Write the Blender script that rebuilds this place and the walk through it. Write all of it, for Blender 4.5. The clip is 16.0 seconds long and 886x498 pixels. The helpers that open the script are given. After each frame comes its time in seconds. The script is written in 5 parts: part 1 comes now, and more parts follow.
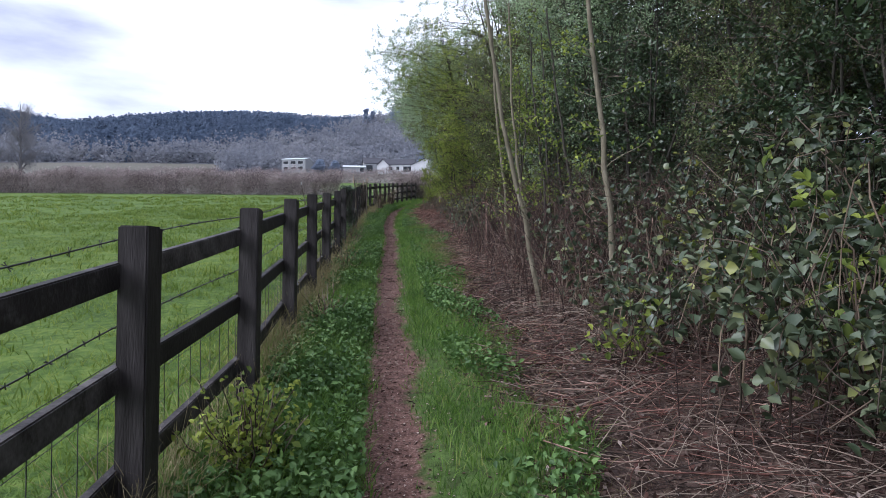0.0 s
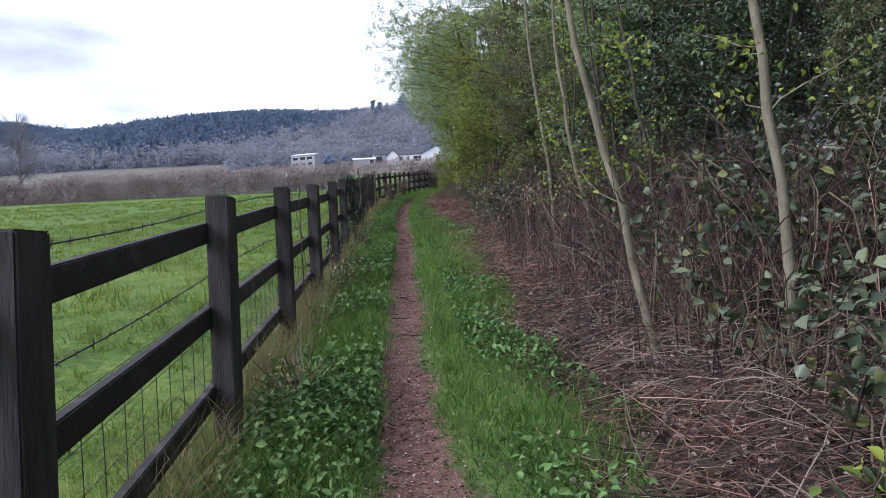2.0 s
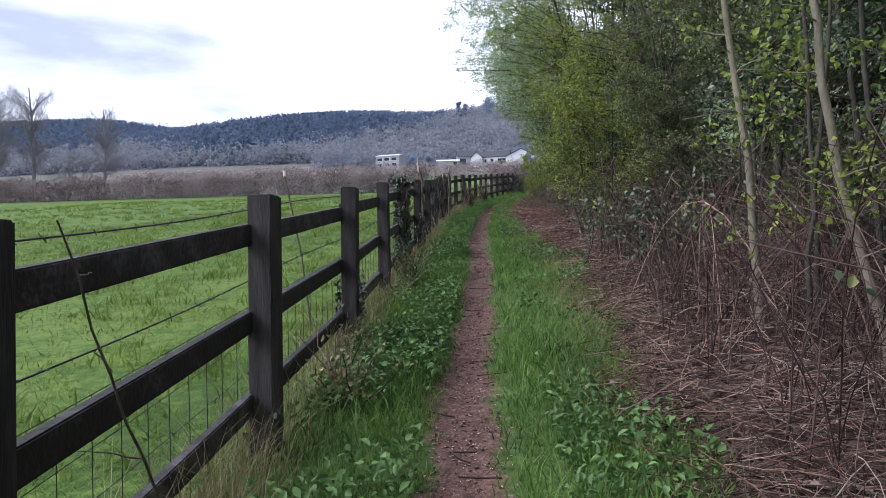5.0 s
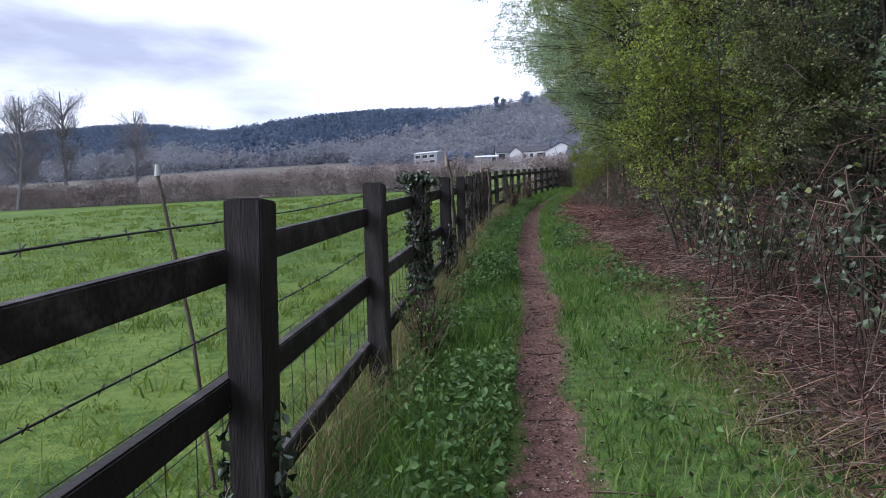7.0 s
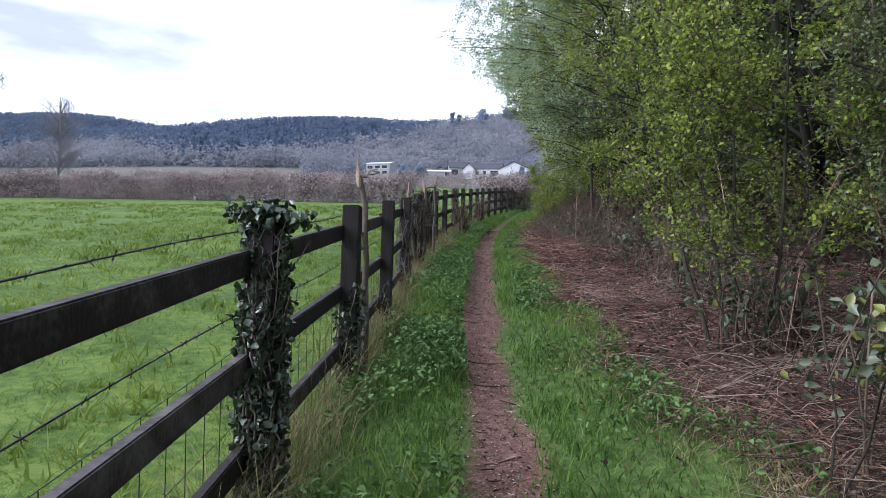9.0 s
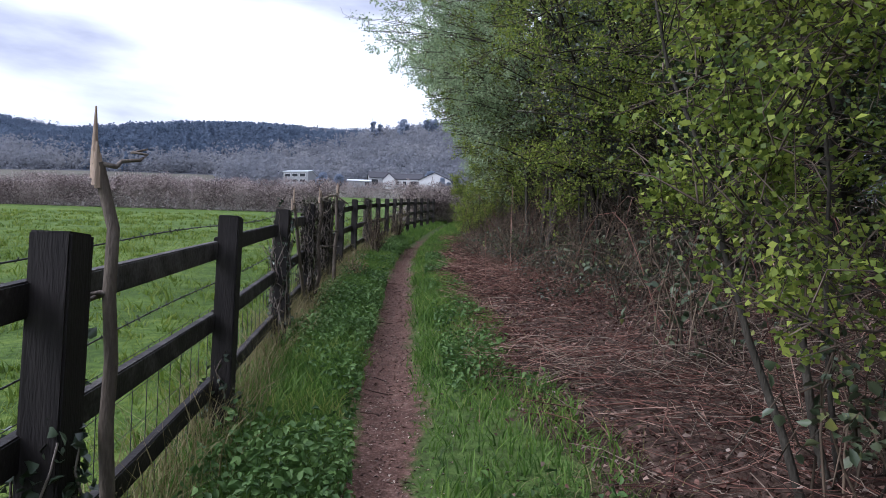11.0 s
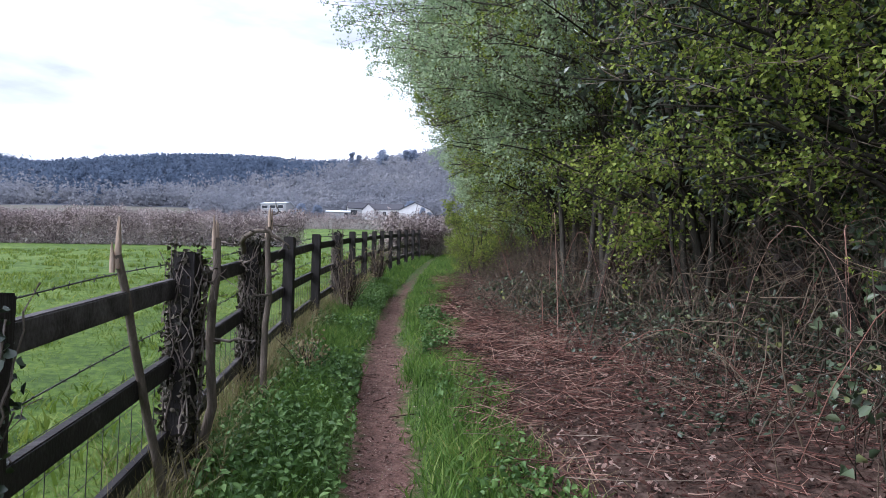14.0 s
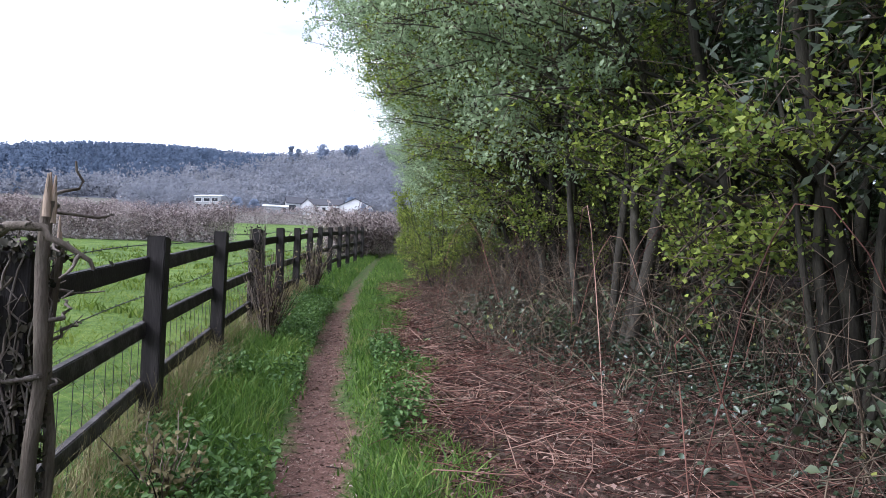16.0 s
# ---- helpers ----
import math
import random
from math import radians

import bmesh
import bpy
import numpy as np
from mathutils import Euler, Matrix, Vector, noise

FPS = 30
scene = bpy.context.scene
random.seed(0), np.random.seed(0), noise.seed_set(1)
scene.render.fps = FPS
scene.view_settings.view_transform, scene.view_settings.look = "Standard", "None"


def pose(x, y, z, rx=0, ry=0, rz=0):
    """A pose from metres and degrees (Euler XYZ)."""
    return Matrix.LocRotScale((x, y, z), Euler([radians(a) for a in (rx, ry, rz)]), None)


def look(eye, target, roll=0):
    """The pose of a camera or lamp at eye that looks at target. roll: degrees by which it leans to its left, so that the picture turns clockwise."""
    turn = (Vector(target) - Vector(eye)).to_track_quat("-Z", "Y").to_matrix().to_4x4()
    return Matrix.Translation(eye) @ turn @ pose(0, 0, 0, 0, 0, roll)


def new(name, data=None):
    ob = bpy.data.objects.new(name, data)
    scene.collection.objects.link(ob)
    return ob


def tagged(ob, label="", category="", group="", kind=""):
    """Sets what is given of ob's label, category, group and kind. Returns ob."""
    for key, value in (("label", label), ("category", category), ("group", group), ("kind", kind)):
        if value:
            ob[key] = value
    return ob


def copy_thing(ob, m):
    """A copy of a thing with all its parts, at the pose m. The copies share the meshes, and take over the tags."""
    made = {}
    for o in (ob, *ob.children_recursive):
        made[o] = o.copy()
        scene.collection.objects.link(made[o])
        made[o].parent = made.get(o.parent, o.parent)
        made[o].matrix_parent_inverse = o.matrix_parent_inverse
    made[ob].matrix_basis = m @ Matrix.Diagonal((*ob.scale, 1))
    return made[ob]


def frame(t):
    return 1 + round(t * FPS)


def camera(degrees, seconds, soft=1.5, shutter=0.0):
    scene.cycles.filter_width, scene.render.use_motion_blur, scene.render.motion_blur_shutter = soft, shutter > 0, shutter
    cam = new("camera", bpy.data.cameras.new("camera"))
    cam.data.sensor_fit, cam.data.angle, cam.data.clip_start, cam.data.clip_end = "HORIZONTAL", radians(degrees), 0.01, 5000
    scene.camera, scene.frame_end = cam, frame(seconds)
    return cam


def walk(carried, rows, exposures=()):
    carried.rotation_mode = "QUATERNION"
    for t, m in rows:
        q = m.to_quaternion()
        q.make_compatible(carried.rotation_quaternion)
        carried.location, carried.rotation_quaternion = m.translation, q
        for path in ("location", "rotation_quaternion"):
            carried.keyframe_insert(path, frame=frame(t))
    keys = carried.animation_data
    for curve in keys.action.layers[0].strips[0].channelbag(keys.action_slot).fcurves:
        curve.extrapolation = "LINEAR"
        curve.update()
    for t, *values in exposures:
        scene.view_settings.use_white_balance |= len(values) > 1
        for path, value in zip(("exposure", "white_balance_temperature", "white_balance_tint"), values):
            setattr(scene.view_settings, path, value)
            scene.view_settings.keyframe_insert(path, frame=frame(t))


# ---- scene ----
cam = camera(65.5, 16.0, soft=0.7)
PATH = [
    (0, (-0.029, 0.362, 1.291), (-0.035, 2.362, 1.333), 0.4),
    (0.5, (-0.14, 1.083, 1.335), (-0.162, 3.082, 1.387), 2.8),
    (1, (-0.148, 1.734, 1.398), (-0.166, 3.733, 1.439), 0.8),
    (1.5, (-0.199, 2.341, 1.45), (-0.224, 4.341, 1.486), -0.2),
    (2, (-0.217, 2.929, 1.512), (-0.267, 4.928, 1.52), -2.8),
    (2.5, (-0.265, 3.561, 1.579), (-0.301, 5.56, 1.626), 0.3),
    (3, (-0.333, 4.162, 1.686), (-0.377, 6.161, 1.729), -0.2),
    (3.5, (-0.367, 4.821, 1.734), (-0.485, 6.816, 1.812), 1.6),
    (4, (-0.398, 5.561, 1.821), (-0.565, 7.553, 1.884), 0.7),
    (6.5, (-0.668, 8.71, 2.148), (-1.071, 10.67, 2.142), -1.5),
    (7, (-0.833, 9.608, 2.268), (-1.232, 11.567, 2.284), -1.8),
    (7.5, (-0.902, 10.264, 2.359), (-1.259, 12.232, 2.379), -0.6),
    (8, (-1.010, 11.046, 2.482), (-1.341, 13.018, 2.527), 1.7),
    (8.5, (-1.033, 11.637, 2.584), (-1.311, 13.617, 2.631), -0.1),
    (9, (-1.105, 12.395, 2.689), (-1.356, 14.378, 2.742), 1.4),
    (9.5, (-1.182, 13.055, 2.778), (-1.344, 15.047, 2.854), 3.4),
    (12, (-1.246, 16.095, 3.123), (-1.223, 18.093, 3.222), 0.6),
    (12.5, (-1.326, 16.771, 3.228), (-1.306, 18.766, 3.357), 0.7),
    (13, (-1.398, 17.449, 3.324), (-1.387, 19.444, 3.475), 0.1),
    (13.5, (-1.447, 18.122, 3.403), (-1.434, 20.114, 3.577), 1.0),
    (14, (-1.535, 18.794, 3.469), (-1.5, 20.786, 3.646), 0.7),
    (14.5, (-1.552, 19.48, 3.556), (-1.499, 21.472, 3.732), 1.8),
    (15, (-1.591, 20.133, 3.637), (-1.49, 22.123, 3.806), 0.9),
    (15.5, (-1.629, 20.894, 3.739), (-1.48, 22.882, 3.893), -0.2),
    (16, (-1.705, 21.507, 3.794), (-1.496, 23.488, 3.967), 1.2),
]
EXPOSURES = [(0, 0.1, 5570, 16), (0.5, -0.03, 5570, 16), (1, 0.1, 5570, 16), (2, 0.28, 5570, 16), (2.5, 0.26, 5570, 16), (3, 0.08, 5570, 16), (3.5, -0.22, 5570, 16), (4, -0.04, 5570, 16), (6.5, 0.35, 5570, 16), (7, 0.06, 5570, 16), (7.5, 0.02, 5570, 16), (8, -0.05, 5570, 16), (8.5, 0.05, 5570, 16), (9, 0.42, 5570, 16), (9.5, -0.02, 5570, 16), (12, 0.12, 5570, 16), (12.5, 0.1, 5570, 16), (13, 0.1, 5570, 16), (13.5, 0.38, 5570, 16), (14.5, 0.5, 5570, 16), (15.5, 0.7, 5570, 16), (16, 0.66, 5570, 16)]
walk(cam, [(t, look(e, g, r)) for t, e, g, r in PATH], EXPOSURES)

# ---- light ----
world = bpy.data.worlds.new("world")
scene.world = world
world.use_nodes = True
wn, wl = world.node_tree.nodes, world.node_tree.links
wn.clear()
w_out = wn.new("ShaderNodeOutputWorld")
w_bg = wn.new("ShaderNodeBackground")
w_bg2 = wn.new("ShaderNodeBackground")
w_add = wn.new("ShaderNodeMixShader")
w_sky = wn.new("ShaderNodeTexSky")
w_sky.sky_type = "NISHITA"
w_sky.sun_disc = False
w_sky.sun_elevation = radians(38)
w_sky.sun_rotation = radians(-20)
w_bg.inputs[1].default_value = 0.15
wl.new(w_sky.outputs[0], w_bg.inputs[0])
# a broken cloud sheet, the same all round
w_tc = wn.new("ShaderNodeTexCoord")
w_map = wn.new("ShaderNodeMapping")
w_map.inputs["Scale"].default_value = (1.0, 1.0, 3.6)
w_map.inputs["Location"].default_value = (0.55, 0.2, 0.35)
w_n1 = wn.new("ShaderNodeTexNoise")
w_n1.inputs["Scale"].default_value = 1.7
w_n1.inputs["Detail"].default_value = 7
w_n1.inputs["Roughness"].default_value = 0.5
w_r1 = wn.new("ShaderNodeValToRGB")
w_r1.color_ramp.elements[0].position = 0.40
w_r1.color_ramp.elements[0].color = (0.38, 0.395, 0.46, 1)
w_r1.color_ramp.elements[1].position = 0.57
w_r1.color_ramp.elements[1].color = (0.92, 0.925, 0.95, 1)
w_n2 = wn.new("ShaderNodeTexNoise")
w_n2.inputs["Scale"].default_value = 1.3
w_n2.inputs["Detail"].default_value = 5
w_r2 = wn.new("ShaderNodeValToRGB")
w_r2.color_ramp.elements[0].position = 0.30
w_r2.color_ramp.elements[0].color = (0.75, 0.75, 0.75, 1)
w_r2.color_ramp.elements[1].position = 0.50
w_r2.color_ramp.elements[1].color = (1, 1, 1, 1)
wl.new(w_tc.outputs["Generated"], w_map.inputs["Vector"])
wl.new(w_map.outputs[0], w_n1.inputs["Vector"])
wl.new(w_map.outputs[0], w_n2.inputs["Vector"])
wl.new(w_n1.outputs[0], w_r1.inputs[0])
wl.new(w_n2.outputs[0], w_r2.inputs[0])
wl.new(w_r1.outputs[0], w_bg2.inputs[0])
w_bg2.inputs[1].default_value = 1.5
wl.new(w_r2.outputs[0], w_add.inputs[0])
wl.new(w_bg.outputs[0], w_add.inputs[1])
wl.new(w_bg2.outputs[0], w_add.inputs[2])
wl.new(w_add.outputs[0], w_out.inputs[0])

sun_data = bpy.data.lights.new("sun", "SUN")
sun_data.energy = 3.1
sun_data.angle = radians(30)
sun_data.color = (1.0, 0.96, 0.9)
sun = new("sun", sun_data)
sun.matrix_world = look((-60, -22, 52), (0, 0, 0))


# ---- materials ----
def ramp(nodes, stops):
    r = nodes.new("ShaderNodeValToRGB")
    els = r.color_ramp.elements
    while len(els) < len(stops):
        els.new(0.5)
    for e, (p, c) in zip(els, stops):
        e.position, e.color = p, (*c, 1)
    return r


def mat(name, stops, scale=5.0, rough=0.8, bump=0.3, island=0.0, thin=0.0, metal=0.0, stretch=(1, 1, 1), detail=6, hue=0.0, depth=0.01, spec=0.3, per_object=False):
    """Noise of two scales through a ramp of colours; island: how much each loose piece differs in value; thin: light let through."""
    m = bpy.data.materials.new(name)
    m.use_nodes = True
    n, l = m.node_tree.nodes, m.node_tree.links
    n.clear()
    out = n.new("ShaderNodeOutputMaterial")
    b = n.new("ShaderNodeBsdfPrincipled")
    tc = n.new("ShaderNodeTexCoord")
    mp = n.new("ShaderNodeMapping")
    mp.inputs["Scale"].default_value = stretch
    n1 = n.new("ShaderNodeTexNoise")
    n1.inputs["Scale"].default_value = scale
    n1.inputs["Detail"].default_value = detail
    n2 = n.new("ShaderNodeTexNoise")
    n2.inputs["Scale"].default_value = scale * 7.3
    n2.inputs["Detail"].default_value = 3
    mixf = n.new("ShaderNodeMath")
    mixf.operation = "MULTIPLY_ADD"
    mixf.inputs[1].default_value = 0.35
    sub = n.new("ShaderNodeMath")
    sub.operation = "MULTIPLY_ADD"
    sub.inputs[1].default_value = 0.8
    sub.inputs[2].default_value = -0.08
    r = ramp(n, stops)
    l.new(tc.outputs["Object"], mp.inputs[0])
    for k in (n1, n2):
        l.new(mp.outputs[0], k.inputs["Vector"])
    l.new(n1.outputs[0], sub.inputs[0])
    l.new(n2.outputs[0], mixf.inputs[0])
    l.new(sub.outputs[0], mixf.inputs[2])
    fac = mixf.outputs[0]
    col = r.outputs[0]
    if island:
        g = n.new("ShaderNodeObjectInfo" if per_object else "ShaderNodeNewGeometry")
        rnd = g.outputs["Random" if per_object else "Random Per Island"]
        ma = n.new("ShaderNodeMath")
        ma.operation = "MULTIPLY_ADD"
        ma.inputs[1].default_value = island
        l.new(rnd, ma.inputs[0])
        sh = n.new("ShaderNodeMath")
        sh.operation = "SUBTRACT"
        sh.inputs[1].default_value = island / 2
        l.new(fac, sh.inputs[0])
        l.new(sh.outputs[0], ma.inputs[2])
        fac = ma.outputs[0]
    l.new(fac, r.inputs[0])
    l.new(col, b.inputs["Base Color"])
    b.inputs["Roughness"].default_value = rough
    b.inputs["Metallic"].default_value = metal
    b.inputs["Specular IOR Level"].default_value = spec
    if bump:
        bp = n.new("ShaderNodeBump")
        bp.inputs["Strength"].default_value = bump
        bp.inputs["Distance"].default_value = depth
        l.new(n2.outputs[0], bp.inputs["Height"])
        l.new(bp.outputs[0], b.inputs["Normal"])
    if thin:
        tr = n.new("ShaderNodeBsdfTranslucent")
        l.new(col, tr.inputs[0])
        mx = n.new("ShaderNodeMixShader")
        mx.inputs[0].default_value = thin
        l.new(b.outputs[0], mx.inputs[1])
        l.new(tr.outputs[0], mx.inputs[2])
        l.new(mx.outputs[0], out.inputs[0])
    else:
        l.new(b.outputs[0], out.inputs[0])
    return m


M_POST = mat("creosoted_wood", [(0.2, (0.009, 0.007, 0.007)), (0.5, (0.022, 0.018, 0.017)), (0.8, (0.06, 0.052, 0.05))], 6, 0.75, 0.6, 0.25, stretch=(3, 3, 0.35), depth=0.006, per_object=True)
M_RAIL = mat("creosoted_rail", [(0.2, (0.009, 0.007, 0.007)), (0.5, (0.022, 0.018, 0.018)), (0.78, (0.11, 0.098, 0.095))], 6, 0.7, 0.6, 0.25, stretch=(1.2, 1.2, 1.2), depth=0.006, per_object=True)
M_WIRE = mat("galvanised_wire", [(0.2, (0.03, 0.03, 0.03)), (0.8, (0.10, 0.10, 0.095))], 20, 0.6, 0, metal=0.5)
# near-black bark tones hold the shade of the wood's interior
M_SHADEBARK = mat("shade_dark_bark", [(0.2, (0.010, 0.009, 0.007)), (0.5, (0.024, 0.021, 0.015)), (0.8, (0.055, 0.052, 0.033))], 7, 0.9, 0.7, stretch=(2, 2, 0.7))
M_LAUREL = mat("laurel_leaf", [(0.15, (0.035, 0.05, 0.03)), (0.5, (0.075, 0.10, 0.065)), (0.85, (0.15, 0.18, 0.13))], 1.5, 0.35, 0, 0.5, thin=0.1, spec=0.6)
M_DEADIVY = mat("withered_ivy", [(0.2, (0.022, 0.022, 0.014)), (0.5, (0.05, 0.045, 0.03)), (0.85, (0.13, 0.11, 0.085))], 3, 0.7, 0, 0.6)
M_VINE = mat("dry_pale_vine", [(0.2, (0.07, 0.056, 0.046)), (0.5, (0.15, 0.122, 0.104)), (0.8, (0.29, 0.25, 0.22))], 9, 0.85, 0.5, 0.5, stretch=(3, 3, 0.6))
M_STAKE = mat("bare_grey_wood", [(0.2, (0.0546, 0.0429, 0.0328)), (0.5, (0.117, 0.0936, 0.0741)), (0.8, (0.226, 0.187, 0.152))], 8, 0.85, 0.6, stretch=(3, 3, 0.6))
M_SPLIT = mat("split_pale_wood", [(0.2, (0.30, 0.22, 0.16)), (0.8, (0.55, 0.42, 0.33))], 12, 0.8, 0.5, stretch=(3, 3, 0.5))
M_BARK = mat("grey_bark", [(0.2, (0.022, 0.019, 0.015)), (0.5, (0.05, 0.044, 0.034)), (0.8, (0.11, 0.10, 0.082))], 7, 0.9, 0.7, stretch=(2, 2, 0.7))
M_PALEBARK = mat("pale_ash_bark", [(0.2, (0.075, 0.066, 0.042)), (0.5, (0.17, 0.148, 0.10)), (0.8, (0.30, 0.265, 0.19))], 6, 0.85, 0.5, stretch=(2, 2, 0.8))
M_TWIG = mat("brown_twigs", [(0.2, (0.0446, 0.0312, 0.0223)), (0.5, (0.1, 0.0738, 0.0558)), (0.8, (0.212, 0.167, 0.128))], 3, 0.85, 0, 0.5)
M_LEAF_SPRING = mat("spring_leaf", [(0.2, (0.085, 0.13, 0.028)), (0.5, (0.20, 0.26, 0.05)), (0.8, (0.40, 0.46, 0.085))], 1.7, 0.55, 0, 0.6, thin=0.45)
M_LEAF_OLIVE = mat("olive_leaf", [(0.2, (0.06, 0.08, 0.035)), (0.5, (0.14, 0.175, 0.072)), (0.8, (0.31, 0.35, 0.14))], 1.7, 0.55, 0, 0.6, thin=0.4)
# leaf green lightened and greyed to hold the bright veil near the sky
M_LEAF_HAZED = mat("haze_paled_leaf", [(0.15, (0.17, 0.235, 0.135)), (0.5, (0.345, 0.44, 0.25)), (0.85, (0.55, 0.66, 0.42))], 1.7, 0.5, 0, 0.5, thin=0.45)
M_LEAF_DARK = mat("dark_evergreen_leaf", [(0.15, (0.02, 0.034, 0.016)), (0.5, (0.045, 0.075, 0.03)), (0.85, (0.095, 0.14, 0.06))], 0.9, 0.4, 0, 0.5, thin=0.1, spec=0.5)
M_BRAMBLE = mat("bramble_leaf", [(0.12, (0.03, 0.046, 0.022)), (0.45, (0.07, 0.096, 0.05)), (0.75, (0.135, 0.16, 0.088)), (0.95, (0.24, 0.25, 0.06))], 1.5, 0.42, 0, 0.8, thin=0.15, spec=0.5)
M_IVY = mat("ivy_leaf", [(0.15, (0.0136, 0.0238, 0.0136)), (0.5, (0.0374, 0.0578, 0.0306)), (0.85, (0.111, 0.145, 0.0935))], 3, 0.35, 0, 0.5, spec=0.6)
M_DEAD = mat("dead_stem", [(0.12, (0.04, 0.016, 0.012)), (0.4, (0.115, 0.048, 0.036)), (0.65, (0.22, 0.11, 0.082)), (0.92, (0.41, 0.265, 0.205))], 1.2, 0.85, 0, 0.9)
M_DEADGREY = mat("weathered_dead_stem", [(0.12, (0.028, 0.019, 0.015)), (0.4, (0.074, 0.050, 0.038)), (0.65, (0.14, 0.10, 0.076)), (0.92, (0.31, 0.25, 0.195))], 1.2, 0.85, 0, 0.9)
M_BRAMBLECANE = mat("bramble_cane", [(0.12, (0.03, 0.024, 0.016)), (0.5, (0.085, 0.062, 0.042)), (0.9, (0.19, 0.14, 0.095))], 1.2, 0.7, 0, 0.8)
M_CANE = mat("standing_cane", [(0.12, (0.026, 0.015, 0.013)), (0.45, (0.062, 0.036, 0.029)), (0.75, (0.125, 0.077, 0.06)), (0.95, (0.27, 0.20, 0.155))], 1.2, 0.85, 0, 0.8)
M_LITTER = mat("dead_leaf", [(0.12, (0.035, 0.021, 0.016)), (0.45, (0.085, 0.053, 0.041)), (0.7, (0.16, 0.108, 0.086)), (0.92, (0.34, 0.275, 0.235))], 1.5, 0.8, 0, 0.9, thin=0.1)
M_LITTERRED = mat("russet_dead_leaf", [(0.12, (0.038, 0.016, 0.012)), (0.45, (0.098, 0.045, 0.034)), (0.7, (0.175, 0.092, 0.07)), (0.92, (0.33, 0.225, 0.185))], 1.5, 0.8, 0, 0.9, thin=0.1)
M_GRASS = mat("verge_grass", [(0.12, (0.042, 0.088, 0.017)), (0.45, (0.105, 0.20, 0.035)), (0.75, (0.19, 0.295, 0.058)), (0.95, (0.38, 0.36, 0.12))], 1.3, 0.6, 0, 0.55, thin=0.4)
M_STRAW = mat("straw_grass", [(0.12, (0.12, 0.11, 0.04)), (0.5, (0.25, 0.21, 0.10)), (0.9, (0.45, 0.38, 0.22))], 0.8, 0.7, 0, 0.5, thin=0.25)
M_FIELDGRASS = mat("pasture_grass", [(0.12, (0.066, 0.11, 0.016)), (0.5, (0.135, 0.20, 0.031)), (0.9, (0.28, 0.325, 0.07))], 0.5, 0.6, 0, 0.5, thin=0.45)
M_CHIP = mat("pale_chips", [(0.12, (0.06, 0.035, 0.028)), (0.4, (0.16, 0.10, 0.08)), (0.65, (0.30, 0.21, 0.17)), (0.92, (0.52, 0.42, 0.35))], 2, 0.85, 0, 0.9)
M_NETTLE = mat("nettle_leaf", [(0.15, (0.045, 0.092, 0.026)), (0.5, (0.10, 0.185, 0.048)), (0.85, (0.19, 0.30, 0.09))], 1.2, 0.5, 0, 0.5, thin=0.2)
M_HEDGE = mat("bare_hedge_twigs", [(0.25, (0.12, 0.092, 0.09)), (0.5, (0.31, 0.25, 0.24)), (0.75, (0.52, 0.44, 0.42))], 0.55, 0.9, 0, 0.7, thin=0.25)
# bare wood paled to blue-grey: aerial haze mixed into the base colour
M_HAZEBARE = mat("hazy_bare_wood", [(0.3, (0.215, 0.23, 0.265)), (0.5, (0.27, 0.28, 0.31)), (0.7, (0.35, 0.35, 0.365))], 0.05, 0.95, 0, 0.08, thin=0.5, detail=4)
# conifer colour shifted to blue for distance haze; translucency flattens its shading too
M_HAZECONIFER = mat("hazy_conifer", [(0.3, (0.115, 0.155, 0.22)), (0.5, (0.135, 0.175, 0.245)), (0.7, (0.165, 0.205, 0.275))], 0.05, 0.95, 0, 0.05, thin=0.5, detail=4)
# evergreens far lighter and bluer than their own green, as haze would turn them
M_HAZEPINE = mat("hazy_pine", [(0.2, (0.221, 0.268, 0.351)), (0.8, (0.408, 0.464, 0.574))], 0.2, 0.95, 0, 0.2, thin=0.5)
M_FARTREE = mat("far_bare_tree", [(0.2, (0.21, 0.205, 0.215)), (0.8, (0.34, 0.325, 0.33))], 0.2, 0.95, 0, 0.2, thin=0.4)
M_RENDER = mat("white_render", [(0.2, (0.50, 0.50, 0.50)), (0.8, (0.66, 0.66, 0.66))], 0.5, 0.8, 0.1)
M_GREYRENDER = mat("grey_render", [(0.2, (0.24, 0.248, 0.256)), (0.8, (0.336, 0.344, 0.344))], 0.5, 0.8, 0.1)
M_ROOF = mat("slate_roof", [(0.2, (0.0385, 0.0385, 0.0468)), (0.8, (0.0715, 0.0715, 0.0825))], 0.8, 0.6, 0.2)
M_TIN = mat("pale_tin_roof", [(0.2, (0.42, 0.45, 0.48)), (0.8, (0.58, 0.61, 0.63))], 0.8, 0.5, 0.1)
M_GLASS = mat("dark_window", [(0.2, (0.015, 0.017, 0.02)), (0.8, (0.04, 0.045, 0.05))], 1, 0.15, 0)


